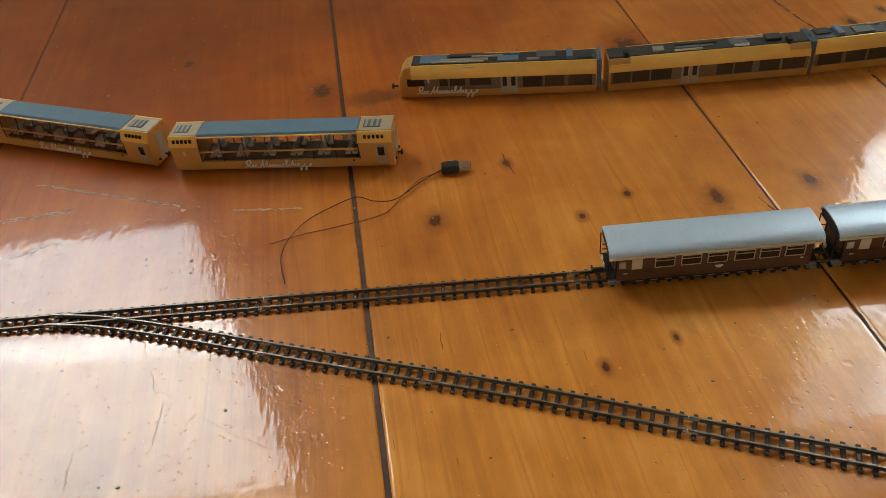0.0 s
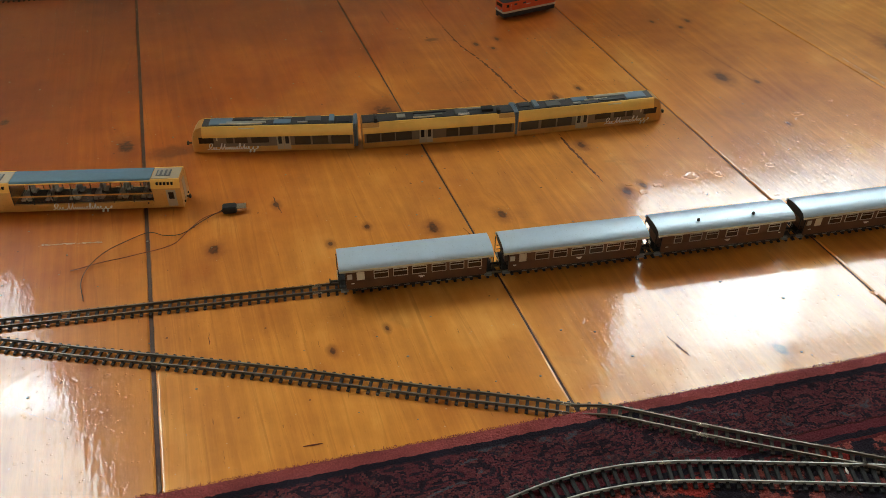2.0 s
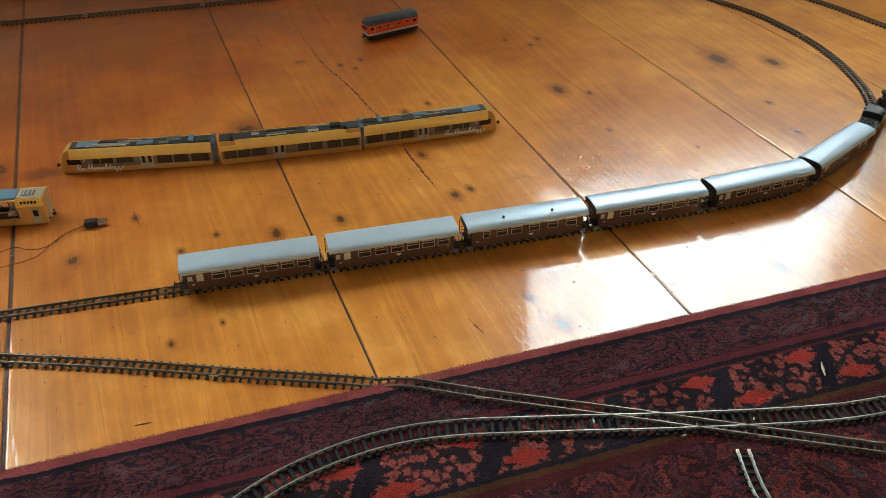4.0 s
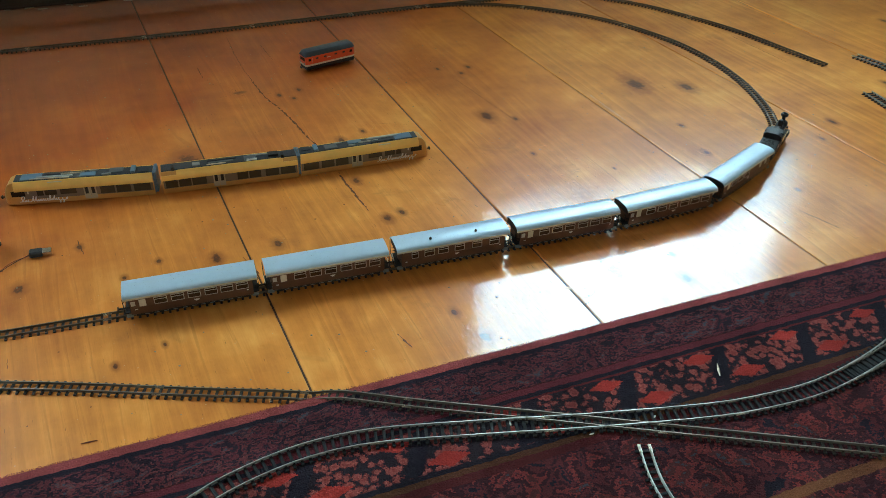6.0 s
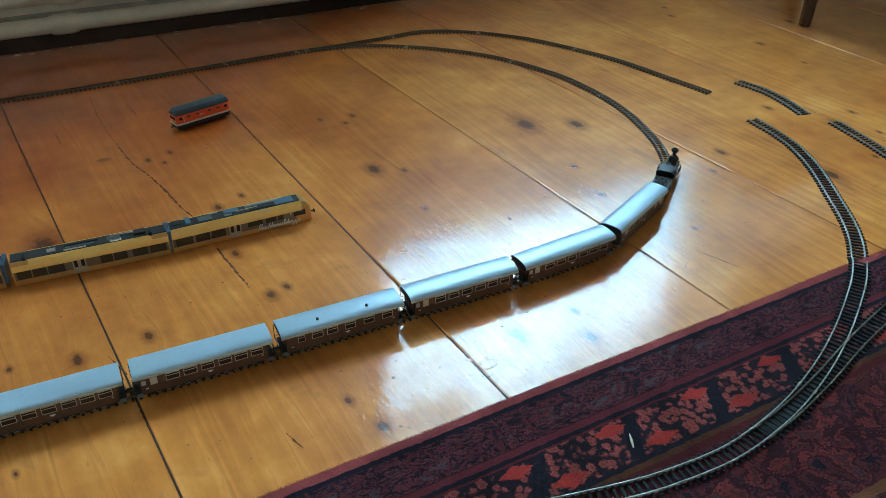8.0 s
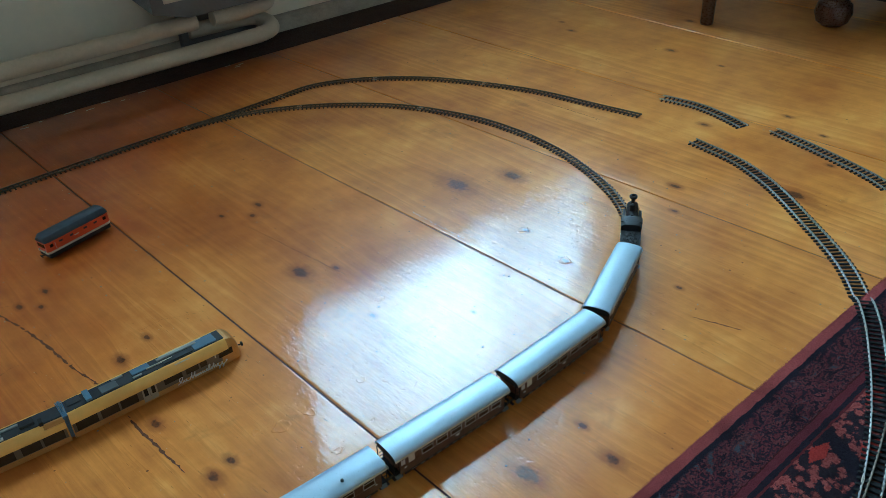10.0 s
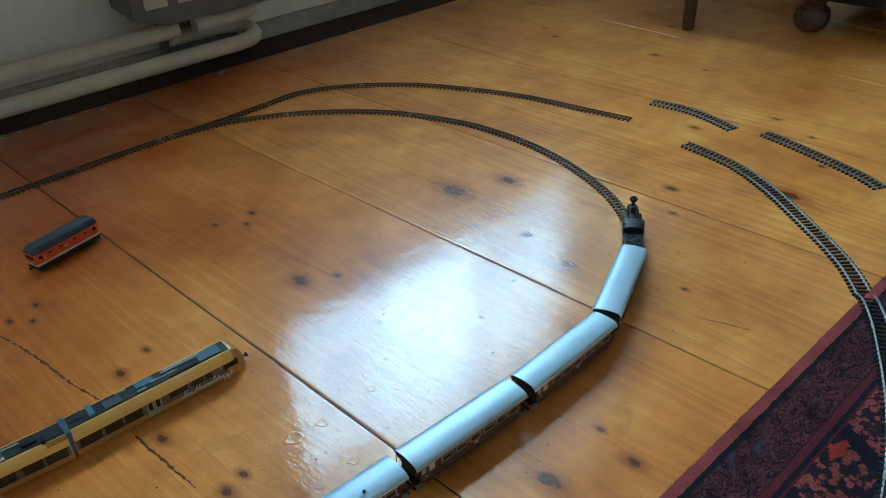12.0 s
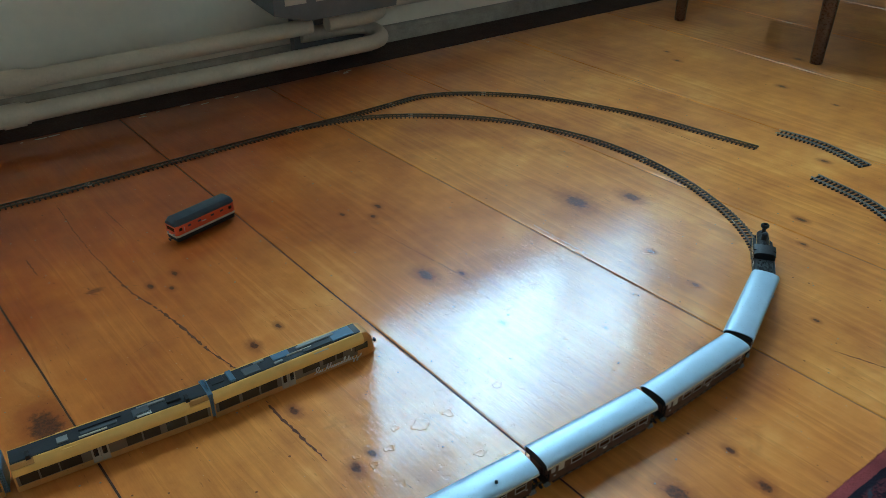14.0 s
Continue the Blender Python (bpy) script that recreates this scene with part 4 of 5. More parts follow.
def coach(name, label, windows, panel=True, vents=False, group="brown coaches"):
    """A bogie coach: brown body, arched silver roof with cream gutter, framed windows, end platforms."""
    ob = thing(name, None, None, label, "model coach", group=group)
    half, body = CAR / 2, 0.0660
    bm = prism(B(), [(-WIDE, 0.0062), (-WIDE + 0.0008, 0.0052), (WIDE - 0.0008, 0.0052), (WIDE, 0.0062), (WIDE, 0.0290), (-WIDE, 0.0290)], -body, body)
    part("body", bm, M["brown"], ob)
    # planks' cover strip and lower rail of the side
    for sy in (-1, 1):
        part("waist_strip", box(B(), (0, sy * (WIDE + 0.0002), 0.0152), (2 * body - 0.002, 0.0005, 0.0007)), M["brown"], ob)
    roof = [(0.0164 * math.sin(radians(a)), 0.0285 + (0.0060 * math.cos(radians(a)) ** 0.55 if abs(a) < 90 else 0.0)) for a in range(-90, 91, 10)]
    under = [(y * 0.95, max(0.0286, z - 0.0009)) for y, z in reversed(roof)]
    part("roof", prism(B(), roof + under[1:-1], -half, half), M["silver"], ob, "pale silver arched roof")
    for sy in (-1, 1):
        part("gutter", box(B(), (0, sy * 0.0166, 0.0284), (CAR, 0.0012, 0.0018)), M["cream"], ob, "cream roof edge")
    for sx in (-1, 1):
        end = [(y * 0.955, z - 0.0010) for y, z in roof] + [(WIDE - 0.0002, 0.0245), (-WIDE + 0.0002, 0.0245)]
        part("end_gable", prism(B(), end, sx * (half - 0.0016), sx * (half - 0.0008)), M["under"], ob, "black end gable")
        part("end_door", box(B(), (sx * (body + 0.0003), 0, 0.0175), (0.0007, 0.0075, 0.0180), 0.0002), M["brown"], ob)
        bm = box(B(), (sx * (half - 0.004), 0, 0.0079), (0.0085, 2 * WIDE - 0.002, 0.0012), 0.0003)
        part("platform", bm, M["under"], ob)
        for sy in (-1, 1):
            bm = B()
            for dx in (0.0005, 0.0065):
                rod(bm, (sx * (body + dx), sy * (WIDE - 0.0012), 0.0082), (sx * (body + dx), sy * (WIDE - 0.0012), 0.0275), 0.00045, 6)
            for z in (0.0120, 0.0165):
                rod(bm, (sx * (body + 0.0005), sy * (WIDE - 0.0012), z), (sx * (half - 0.001), sy * (WIDE - 0.0012), z), 0.0004, 6)
            part("railing", bm, M["under"], ob)
            bm = box(B(), (sx * (half - 0.0040), sy * (WIDE - 0.0005), 0.0042), (0.0070, 0.0036, 0.0006))
            box(bm, (sx * (half - 0.0040), sy * (WIDE - 0.0010), 0.0060), (0.0070, 0.0022, 0.0006))
            part("step", bm, M["grey"], ob, "pale worn footsteps")
        part("gangway_plate", box(B(), (sx * (half + 0.0010), 0.0028, 0.0135), (0.0006, 0.0034, 0.0036)), M["white"], ob, "white gangway plate")
        part("gangway_plate", box(B(), (sx * (half + 0.0010), -0.0028, 0.0120), (0.0006, 0.0034, 0.0036)), M["white"], ob, "white gangway plate")
        coupling(ob, sx * half, sx)
        bogie(ob, sx * 0.047)
    for sy in (-1, 1):
        for wx, ww in windows:
            x, z, h = wx * -sy, 0.0206, 0.0086
            if ww > 0.006:
                bm = B()
                for zz in (z - h / 2, z + h * 0.18, z + h / 2):
                    box(bm, (0, 0, zz), (ww, 0.0007, 0.00055))
                for dx in (-1, 1):
                    box(bm, (dx * ww / 2, 0, z), (0.00055, 0.0007, h))
            else:
                bm = box(B(), (0, 0, z), (ww, 0.0006, ww * 1.2))
            w = part("window", bm, M["frame"], ob, at=(x, sy * (WIDE + 0.00025), 0))
            if ww > 0.006:
                part("pane", box(B(), (0, -sy * 0.0002, z), (ww - 0.0005, 0.0004, h - 0.0005)), M["coach_pane"], w)
        if panel:
            part("door_window", box(B(), (sy * 0.0525, sy * (WIDE + 0.0002), 0.0205), (0.0072, 0.0006, 0.0092), 0.0002), M["cream"], ob, "cream door panel")
        bm = box(B(), (-sy * 0.004, sy * (WIDE + 0.0002), 0.0128), (0.0056, 0.0005, 0.0009))
        box(bm, (-sy * 0.004, sy * (WIDE + 0.0002), 0.0117), (0.0030, 0.0005, 0.0012))
        part("crest", bm, M["white"], ob, "small white crest")
        part("marking", box(B(), (sy * 0.060, sy * (WIDE + 0.0002), 0.0125), (0.0028, 0.0005, 0.0008)), M["white"], ob, "unreadable white mark")
        part("marking", box(B(), (-sy * 0.060, sy * (WIDE + 0.0002), 0.0135), (0.0020, 0.0005, 0.0007)), M["white"], ob, "unreadable white mark")
        bm = box(B(), (0, sy * (WIDE - 0.001), 0.0044), (0.122, 0.0016, 0.0028))
        part("sole_bar", bm, M["under"], ob)
        # glints along the frame, set on as pale dashes
        bm = B()
        for k in range(11):
            box(bm, (-0.050 + k * 0.010, sy * (WIDE - 0.0001), 0.0044), (0.0050, 0.0006, 0.0007))
        part("glint_dashes", bm, M["grey"], ob, "pale dashes standing in for glints along the frame")
    box_bm = box(B(), (0.006, 0.004, 0.0050), (0.022, 0.008, 0.0042), 0.0005)
    part("battery_box", box_bm, M["under"], ob)
    if vents:
        for x in (-0.028, 0.030):
            part("roof_vent", lathe(B(), [(0.0016, 0), (0.0016, 0.0016), (0.0009, 0.0018), (0.0009, 0.0026)], (x, -0.0075, 0.0350), 12), M["under"], ob, "small dark roof ventilator")
    return ob


COACHES = {
    "six": coach("passenger_coach", "brown bogie coach with silver roof and six framed windows", [(-0.0335, 0.0132), (-0.0156, 0.0132), (0.0022, 0.0132), (0.0205, 0.0132), (0.0375, 0.0132), (0.0545, 0.0128), (-0.0625, 0.0046)]),
    "vent": coach("passenger_coach", "brown bogie coach with two roof ventilators and spaced windows", [(-0.0495, 0.0076), (-0.0312, 0.0122), (-0.0138, 0.0122), (0.0072, 0.0122), (0.0298, 0.0122), (0.0525, 0.0122)], panel=False, vents=True),
    "luggage": coach("luggage_coach", "brown luggage coach with three windows, coupled behind the engine", [(-0.0379, 0.0128), (-0.0197, 0.0128), (-0.0015, 0.0128), (0.0367, 0.0056), (0.0520, 0.0056)]),
}


def steam_engine():
    """A black narrow-gauge tender engine: x is ahead."""
    ob = thing("steam_engine", None, None, "small black narrow-gauge model steam engine with brass lines", "model locomotive")
    part("footplate", box(B(), (0.026, 0, 0.0112), (0.078, 0.0265, 0.0012), 0.0003), M["black"], ob)
    part("main_frame", box(B(), (0.026, 0, 0.0080), (0.074, 0.0080, 0.0060), 0.0004), M["under"], ob)
    part("boiler", rod(B(), (0.008, 0, 0.0205), (0.050, 0, 0.0205), 0.0076, 28), M["black"], ob)
    bm = rod(B(), (0.050, 0, 0.0205), (0.0635, 0, 0.0205), 0.0080, 28)
    rod(bm, (0.0635, 0, 0.0205), (0.0650, 0, 0.0205), 0.0072, 24, 0.0060)
    rod(bm, (0.0650, 0, 0.0205), (0.0660, 0, 0.0205), 0.0012, 10)
    part("smokebox", bm, M["black"], ob)
    for x in (0.015, 0.027, 0.039, 0.0495):
        part("boiler_band", rod(B(), (x, 0, 0.0205), (x + 0.0008, 0, 0.0205), 0.0078, 28), M["under"], ob)
    part("chimney", lathe(B(), [(0.0036, 0), (0.0027, 0.0018), (0.0025, 0.0085), (0.0048, 0.0092), (0.0056, 0.0110), (0.0056, 0.0132), (0.0044, 0.0144), (0.0032, 0.0144), (0.0030, 0.0095)], (0.0580, 0, 0.0275), 24), M["black"], ob, "wide-topped spark-arrestor chimney")
    part("dome", lathe(B(), [(0.0044, 0), (0.0039, 0.0016), (0.0039, 0.0090), (0.0032, 0.0108), (0.0016, 0.0116), (0.0004, 0.0118)], (0.0385, 0, 0.0265), 22), M["black"], ob)
    bm = box(B(), (0.026, 0, 0.0285), (0.0070, 0.0040, 0.0018), 0.0005)
    rod(bm, (0.0135, 0, 0.027), (0.0135, 0, 0.0315), 0.0009, 10)
    part("safety_valve", bm, M["black"], ob)
    for sy in (-1, 1):
        part("side_tank", box(B(), (0.0265, sy * 0.0108, 0.0160), (0.042, 0.0042, 0.0080), 0.0005), M["black"], ob)
        bm = box(B(), (0.0305, sy * 0.0131, 0.0192), (0.050, 0.00035, 0.0005))
        box(bm, (0.0230, sy * 0.0131, 0.0140), (0.030, 0.00035, 0.0004))
        part("lining", bm, M["brass"], ob, "thin brass-coloured lining")
        part("handrail", rod(B(), (0.012, sy * 0.0083, 0.0228), (0.062, sy * 0.0083, 0.0228), 0.0003, 6), M["brass"], ob, "brass handrail")
        bm = box(B(), (0.0560, sy * 0.0120, 0.0072), (0.0140, 0.0040, 0.0066), 0.0012)
        part("cylinder", bm, M["black"], ob)
        part("connecting_rod", box(B(), (0.033, sy * 0.0131, 0.0052), (0.036, 0.0006, 0.0011), 0.0002), M["steel"], ob, "bright steel connecting rod")
        bm = box(B(), (0.046, sy * 0.0136, 0.0078), (0.016, 0.0005, 0.0008))
        box(bm, (0.040, sy * 0.0138, 0.0066), (0.0010, 0.0005, 0.0044))
        part("valve_gear", bm, M["steel"], ob)
    # cab with a stepped roof
    bm = prism(B(), [(-0.0132, 0.0118), (0.0132, 0.0118), (0.0132, 0.0320), (-0.0132, 0.0320)], -0.0115, 0.0085)
    cab = part("cab", bm, M["black"], ob)
    roof = [(0.0142 * math.sin(radians(a)), 0.0318 + 0.0034 * math.cos(radians(a)) ** 0.7) for a in range(-90, 91, 15)]
    part("cab_roof", prism(B(), roof, -0.0030, 0.0105), M["black"], ob)
    part("roof_hatch", prism(B(), [(y * 0.97, z + 0.0004 - (0.0012 if abs(y) > 0.012 else 0)) for y, z in roof], -0.0140, -0.0038), M["black"], ob)
    for sy in (-1, 1):
        part("cab_window", box(B(), (-0.001, sy * 0.0133, 0.0232), (0.0052, 0.0004, 0.0058)), M["pane"], cab)
        part("brass_plate", box(B(), (-0.0045, sy * 0.0133, 0.0150), (0.0042, 0.0004, 0.0022)), M["brass"], cab, "small brass plate")
    # bunker tender behind
    bm = box(B(), (-0.0345, 0, 0.0178), (0.043, 0.0262, 0.0150), 0.0009)
    tender = part("tender", bm, M["black"], ob)
    bm = box(B(), (-0.034, 0, 0.0262), (0.034, 0.0200, 0.0022), 0.0009)
    rng = random.Random(8)
    for _ in range(70):
        bmesh.ops.create_icosphere(bm, subdivisions=1, radius=rng.uniform(0.0009, 0.0018), matrix=Matrix.Translation((rng.uniform(-0.049, -0.019), rng.uniform(-0.009, 0.009), 0.0272)))
    part("coal", bm, M["under"], tender, "black coal load", smooth=False)
    for sy in (-1, 1):
        part("plate", box(B(), (-0.0230, sy * 0.0133, 0.0215), (0.0062, 0.0005, 0.0048)), M["white"], tender, "white rectangular plate")
        part("lamp", rod(B(), (-0.0555, sy * 0.0070, 0.0215), (-0.0580, sy * 0.0070, 0.0215), 0.0016, 12), M["under"], tender)
    bogie(ob, -0.0345)
    for x in (0.016, 0.0275, 0.039):
        for sy in (-1, 1):
            bm = rod(B(), (x, sy * 0.0100, 0.0052), (x, sy * 0.0114, 0.0052), 0.0052, 20)
            rod(bm, (x, sy * 0.0100, 0.0052), (x, sy * 0.0124, 0.0052), 0.0012, 8)
            part("wheel", bm, M["under"], ob)
    part("buffer_beam", box(B(), (0.0655, 0, 0.0088), (0.0016, 0.0240, 0.0052), 0.0003), M["black"], ob)
    bm = rod(B(), (0.066, 0, 0.0085), (0.0712, 0, 0.0085), 0.0009, 8)
    box(bm, (0.0715, 0, 0.0085), (0.0008, 0.0060, 0.0030), 0.0002)
    part("coupling", bm, M["under"], ob)
    for sy in (-1, 1):
        part("headlamp", rod(B(), (0.0640, sy * 0.0080, 0.0150), (0.0668, sy * 0.0080, 0.0150), 0.0018, 12), M["black"], ob)
    part("headlamp", rod(B(), (0.0640, 0, 0.0292), (0.0672, 0, 0.0292), 0.0018, 12), M["black"], ob)
    coupling(ob, -0.056, -1)
    return ob


def on_line(ob, line, s, reach, flip=False):
    """Stand a vehicle on a track: its two bogies at s - reach and s + reach."""
    a, b = line.at(s - reach), line.at(s + reach)
    m = Matrix.Translation(((a[0] + b[0]) / 2, (a[1] + b[1]) / 2, RAIL_TOP)) @ Matrix.Rotation(math.atan2(b[1] - a[1], b[0] - a[0]) + (math.pi if flip else 0), 4, "Z")
    return m


def s_of(x):
    """Length along the oval at which its straight passes x."""
    return float(np.interp(x, OVAL.p[:90, 0], OVAL.s[:90]))


PITCH = 0.1535
first = s_of(0.3325) - PITCH  # middle of the last coach
order = ["six", "six", "vent", "six", "six", "luggage"]
used = set()
for k, kind in enumerate(order):
    m = on_line(COACHES[kind], OVAL, first + k * PITCH, 0.047)
    if kind in used:
        copy_thing(COACHES[kind], m)
    else:
        COACHES[kind].matrix_world = m
        used.add(kind)
engine = steam_engine()
engine.matrix_world = on_line(engine, OVAL, first + 6 * PITCH - 0.021, 0.034) @ Matrix.Diagonal((0.97, 1.0, 0.93, 1.0))

# ---- script ornament on the gold trains ----
def script_mark(length, height, seed):
    """A line of flowing handwriting-like loops, too fine to read, in the x-z plane."""
    rng = random.Random(seed)
    # each stroke: how high it rises (or falls), its width, and how far it loops back
    strokes = [(1.0, 1.5, 0.55), (0.35, 0.6, 0.1), (0.38, 0.8, 0.35), (0.0, 0.7, 0.0), (1.0, 0.9, 0.2), (0.95, 1.0, 0.2), (0.36, 0.6, 0.1), (0.38, 0.6, 0.1), (0.36, 0.6, 0.1), (0.38, 0.6, 0.1), (0.36, 0.6, 0.1),
               (0.40, 0.8, 0.4), (0.95, 0.7, 0.5), (0.36, 0.7, 0.2), (0.80, 0.7, 0.1), (0.38, 0.7, 0.1), (0.40, 0.8, 0.4), (-0.55, 0.8, 0.4), (0.36, 0.4, 0.2), (-0.55, 0.8, 0.4), (0.40, 0.9, 0.4)]
    total = sum(w for _, w, _ in strokes)
    pts, x = [], 0.0
    for rise, wide, back in strokes:
        step = length * wide / total
        for i in range(12):
            t = i / 12
            z = height * rise * math.sin(math.pi * t) ** 1.5
            pts.append((x + step * t + step * back * math.sin(2 * math.pi * t) + 0.30 * z, z + height * 0.012 * math.sin(x * 900 + seed)))
        x += step
    bm = B()
    rows = []
    for i, (px, pz) in enumerate(pts):
        q, o = pts[min(i + 1, len(pts) - 1)], pts[max(i - 1, 0)]
        dx, dz = q[0] - o[0], q[1] - o[1]
        L = math.hypot(dx, dz) or 1
        w = height * (0.034 + 0.034 * abs(dz / L))
        nx, nz = -dz / L * w, dx / L * w
        rows.append([bm.verts.new((px + s * nx, y, pz + s * nz)) for s, y in ((-1, 0), (1, 0), (1, 0.0003), (-1, 0.0003))])
    for a, b in zip(rows, rows[1:]):
        for j in range(4):
            bm.faces.new((a[j], a[(j + 1) % 4], b[(j + 1) % 4], b[j]))
    return bm


# ---- gold articulated railcar ----
RW, RH, RT = 0.0152, 0.0230, 0.0114  # half width, height of the sides, half width of the roof


def rail_ring(x, w=1.0, top=1.0, low=0.0014):
    """A cross-section of the railcar at x."""
    return [(x, -RW * w * 0.93, low), (x, RW * w * 0.93, low), (x, RW * w, low + 0.004), (x, RW * w, RH * top), (x, RT * w, 0.0330 * top), (x, -RT * w, 0.0330 * top), (x, -RW * w, RH * top), (x, -RW * w, low + 0.004)]


def railcar_section(label, length, cab, seed, doors_at, windows, gear):
    """One body of the railcar. Its cab, if it has one, is at -x."""
    ob = thing("railcar_section", None, None, label, "model railcar", group="gold articulated railcar")
    h = length / 2
    rings = [rail_ring(-h), rail_ring(h)]
    if cab:
        rings = [rail_ring(-h, 0.74, 0.56), rail_ring(-h + 0.0022, 0.86, 0.74), rail_ring(-h + 0.0070, 0.96, 0.93), rail_ring(-h + 0.0125, 1.0, 1.0), rail_ring(h)]
    part("body", loft(B(), rings), M["bronze"], ob, "bronze painted sides")
    x0 = -h + (0.0140 if cab else 0.0004)
    for sy in (-1, 1):
        e = 0.0009
        quad = [(sy * (RW + e), RH - 0.0012), (sy * (RW + e), RH + 0.0012), (sy * (0.0134 + e), 0.0303), (sy * (RT - 0.0004), 0.0336), (sy * (RT - 0.0016), 0.0337), (sy * (RT - 0.0016), 0.0322), (sy * 0.0126, 0.0290)]
        notch = [(x0, h - 0.0004)] if cab else [(x0 + 0.020, h - 0.020)]
        bm = prism(B(), quad, notch[0][0], notch[0][1])
        if not cab:
            low = [(sy * (RW + e), RH - 0.0012), (sy * (RW + e), RH + 0.0012), (sy * (0.0138 + e), 0.0288), (sy * 0.0130, 0.0282)]
            prism(bm, low, x0, notch[0][0])
            prism(bm, low, notch[0][1], h - 0.0004)
        part("cornice", bm, M["gold"], ob, "bright gold slanted cornice")
        band = box(B(), ((x0 + h) / 2 + (0.004 if cab else 0), sy * (RW + 0.0001), 0.0160), (h - x0 - (0.010 if cab else 0.003), 0.0004, 0.0132))
        part("window_band", band, M["taupe"], ob)
        for wx, ww in windows:
            z, tall = (0.0180, 0.0084) if cab and wx < 0 else (0.0162, 0.0122)
            part("window", box(B(), (wx, sy * (RW + 0.0003), z), (ww, 0.0005, tall), 0.0002), M["smoked"], ob)
        for dx in (-0.0041, 0.0041):
            d = part("door", box(B(), (doors_at + dx, sy * (RW + 0.0004), 0.0140), (0.0078, 0.0006, 0.0192), 0.0002), M["door"], ob, "pale grey door leaf")
            part("door_window", box(B(), (doors_at + dx, sy * (RW + 0.0008), 0.0170), (0.0042, 0.0004, 0.0100), 0.0002), M["pane"], d)
        if cab:
            o = part("script", script_mark(0.060, 0.0084, seed), M["white"], ob, "cream-white flowing script ornament")
            o.matrix_basis = Matrix.Translation((-h + 0.018, sy * (RW + 0.0006), 0.0058)) if sy < 0 else Matrix.Translation((-h + 0.078, sy * (RW + 0.0006), 0.0058)) @ Matrix.Rotation(math.pi, 4, "Z")
            part("side_cab_window", box(B(), (-h + 0.0180, sy * (RW - 0.0002), 0.0182), (0.0170, 0.0016, 0.0080), 0.0003), M["pane"], ob)
            bm = box(B(), (-h + 0.0305, sy * (RW + 0.0003), 0.0196), (0.0016, 0.0004, 0.0042))
            part("emblem", bm, M["cream"], ob, "small cream emblem")
        bm = box(B(), (x0 + 0.052, sy * 0.0120, 0.0310), (0.018, 0.0014, 0.0022))
        bm.transform(Matrix.Translation((0, sy * 0.0006, 0)))
        part("roof_flap", bm, M["cream"] if cab else M["gold"], ob)
    part("roof_deck", prism(B(), [(-0.0097, 0.0328), (0.0097, 0.0328), (0.0088, 0.0342), (-0.0088, 0.0342)], x0 + 0.0005, h - 0.0005), M["slate"], ob, "dark slate-grey roof")
    for gx, gy, gl, gw, gh, mat in gear:
        part("roof_unit", box(B(), (gx, gy, 0.0341 + gh / 2), (gl, gw, gh), 0.0003), M[mat], ob)
    for sx in (-1, 1):
        x = sx * (h - 0.028)
        part("bogie", box(B(), (x, 0, 0.0022), (0.030, 0.020, 0.0044), 0.0006), M["under"], ob)
    if cab:
        bm = loft(B(), [[(-h - 0.0003, -0.0098, 0.0100), (-h - 0.0003, 0.0098, 0.0100), (-h + 0.0028, 0.0108, 0.0205), (-h + 0.0028, -0.0108, 0.0205)], [(-h + 0.003, -0.0098, 0.0100), (-h + 0.003, 0.0098, 0.0100), (-h + 0.006, 0.0108, 0.0205), (-h + 0.006, -0.0108, 0.0205)]])
        part("windscreen", bm, M["pane"], ob)
        bm = rod(B(), (-h - 0.007, 0, 0.0070), (-h + 0.002, 0, 0.0070), 0.0009, 8)
        box(bm, (-h - 0.0078, 0, 0.0070), (0.0022, 0.0042, 0.0042), 0.0004)
        part("coupling", bm, M["under"], ob)
        part("socket", rod(B(), (-h - 0.002, 0, 0.0070), (-h + 0.001, 0, 0.0070), 0.0020, 10), M["white"], ob, "white coupler socket")
    bm = B()
    for k in range(3):
        prism(bm, [(-0.0128, 0.0045), (0.0128, 0.0045), (0.0132, 0.0345), (-0.0132, 0.0345)], h + 0.0002 + k * 0.0016, h + 0.0012 + k * 0.0016)
    part("bellows", bm, M["steelblue"], ob, "blue-grey gangway bellows")
    return ob


def between(a, b, width_off, z=0.0, flip=False):
    """A pose with its middle between two points of the near bottom edge, set back by half the width."""
    ang = math.atan2(b[1] - a[1], b[0] - a[0])
    mid = ((a[0] + b[0]) / 2 - math.sin(ang) * width_off, (a[1] + b[1]) / 2 + math.cos(ang) * width_off)
    return Matrix.Translation((*mid, z)) @ Matrix.Rotation(ang + (math.pi if flip else 0), 4, "Z")


end_windows = [(-0.0500, 0.0080), (-0.0366, 0.0150), (-0.0145, 0.0205), (0.0353, 0.0185), (0.0560, 0.0185), (0.0800, 0.0220)]
end_gear = [(-0.036, -0.0072, 0.050, 0.0016, 0.0014, "cream"), (-0.008, 0.0020, 0.030, 0.0014, 0.0016, "cream"), (0.036, -0.006, 0.012, 0.003, 0.0014, "grey"), (-0.060, 0.0, 0.026, 0.016, 0.0010, "steelblue"), (-0.030, -0.004, 0.046, 0.004, 0.0016, "grey"), (-0.028, 0.005, 0.034, 0.006, 0.0013, "slate"), (0.012, -0.003, 0.020, 0.010, 0.0012, "steelblue"),
            (0.018, 0.006, 0.010, 0.003, 0.0014, "grey"), (0.048, 0.002, 0.018, 0.012, 0.0014, "gear"), (0.070, 0.0, 0.006, 0.017, 0.0030, "steelblue"), (0.084, -0.003, 0.014, 0.011, 0.0013, "slate")]
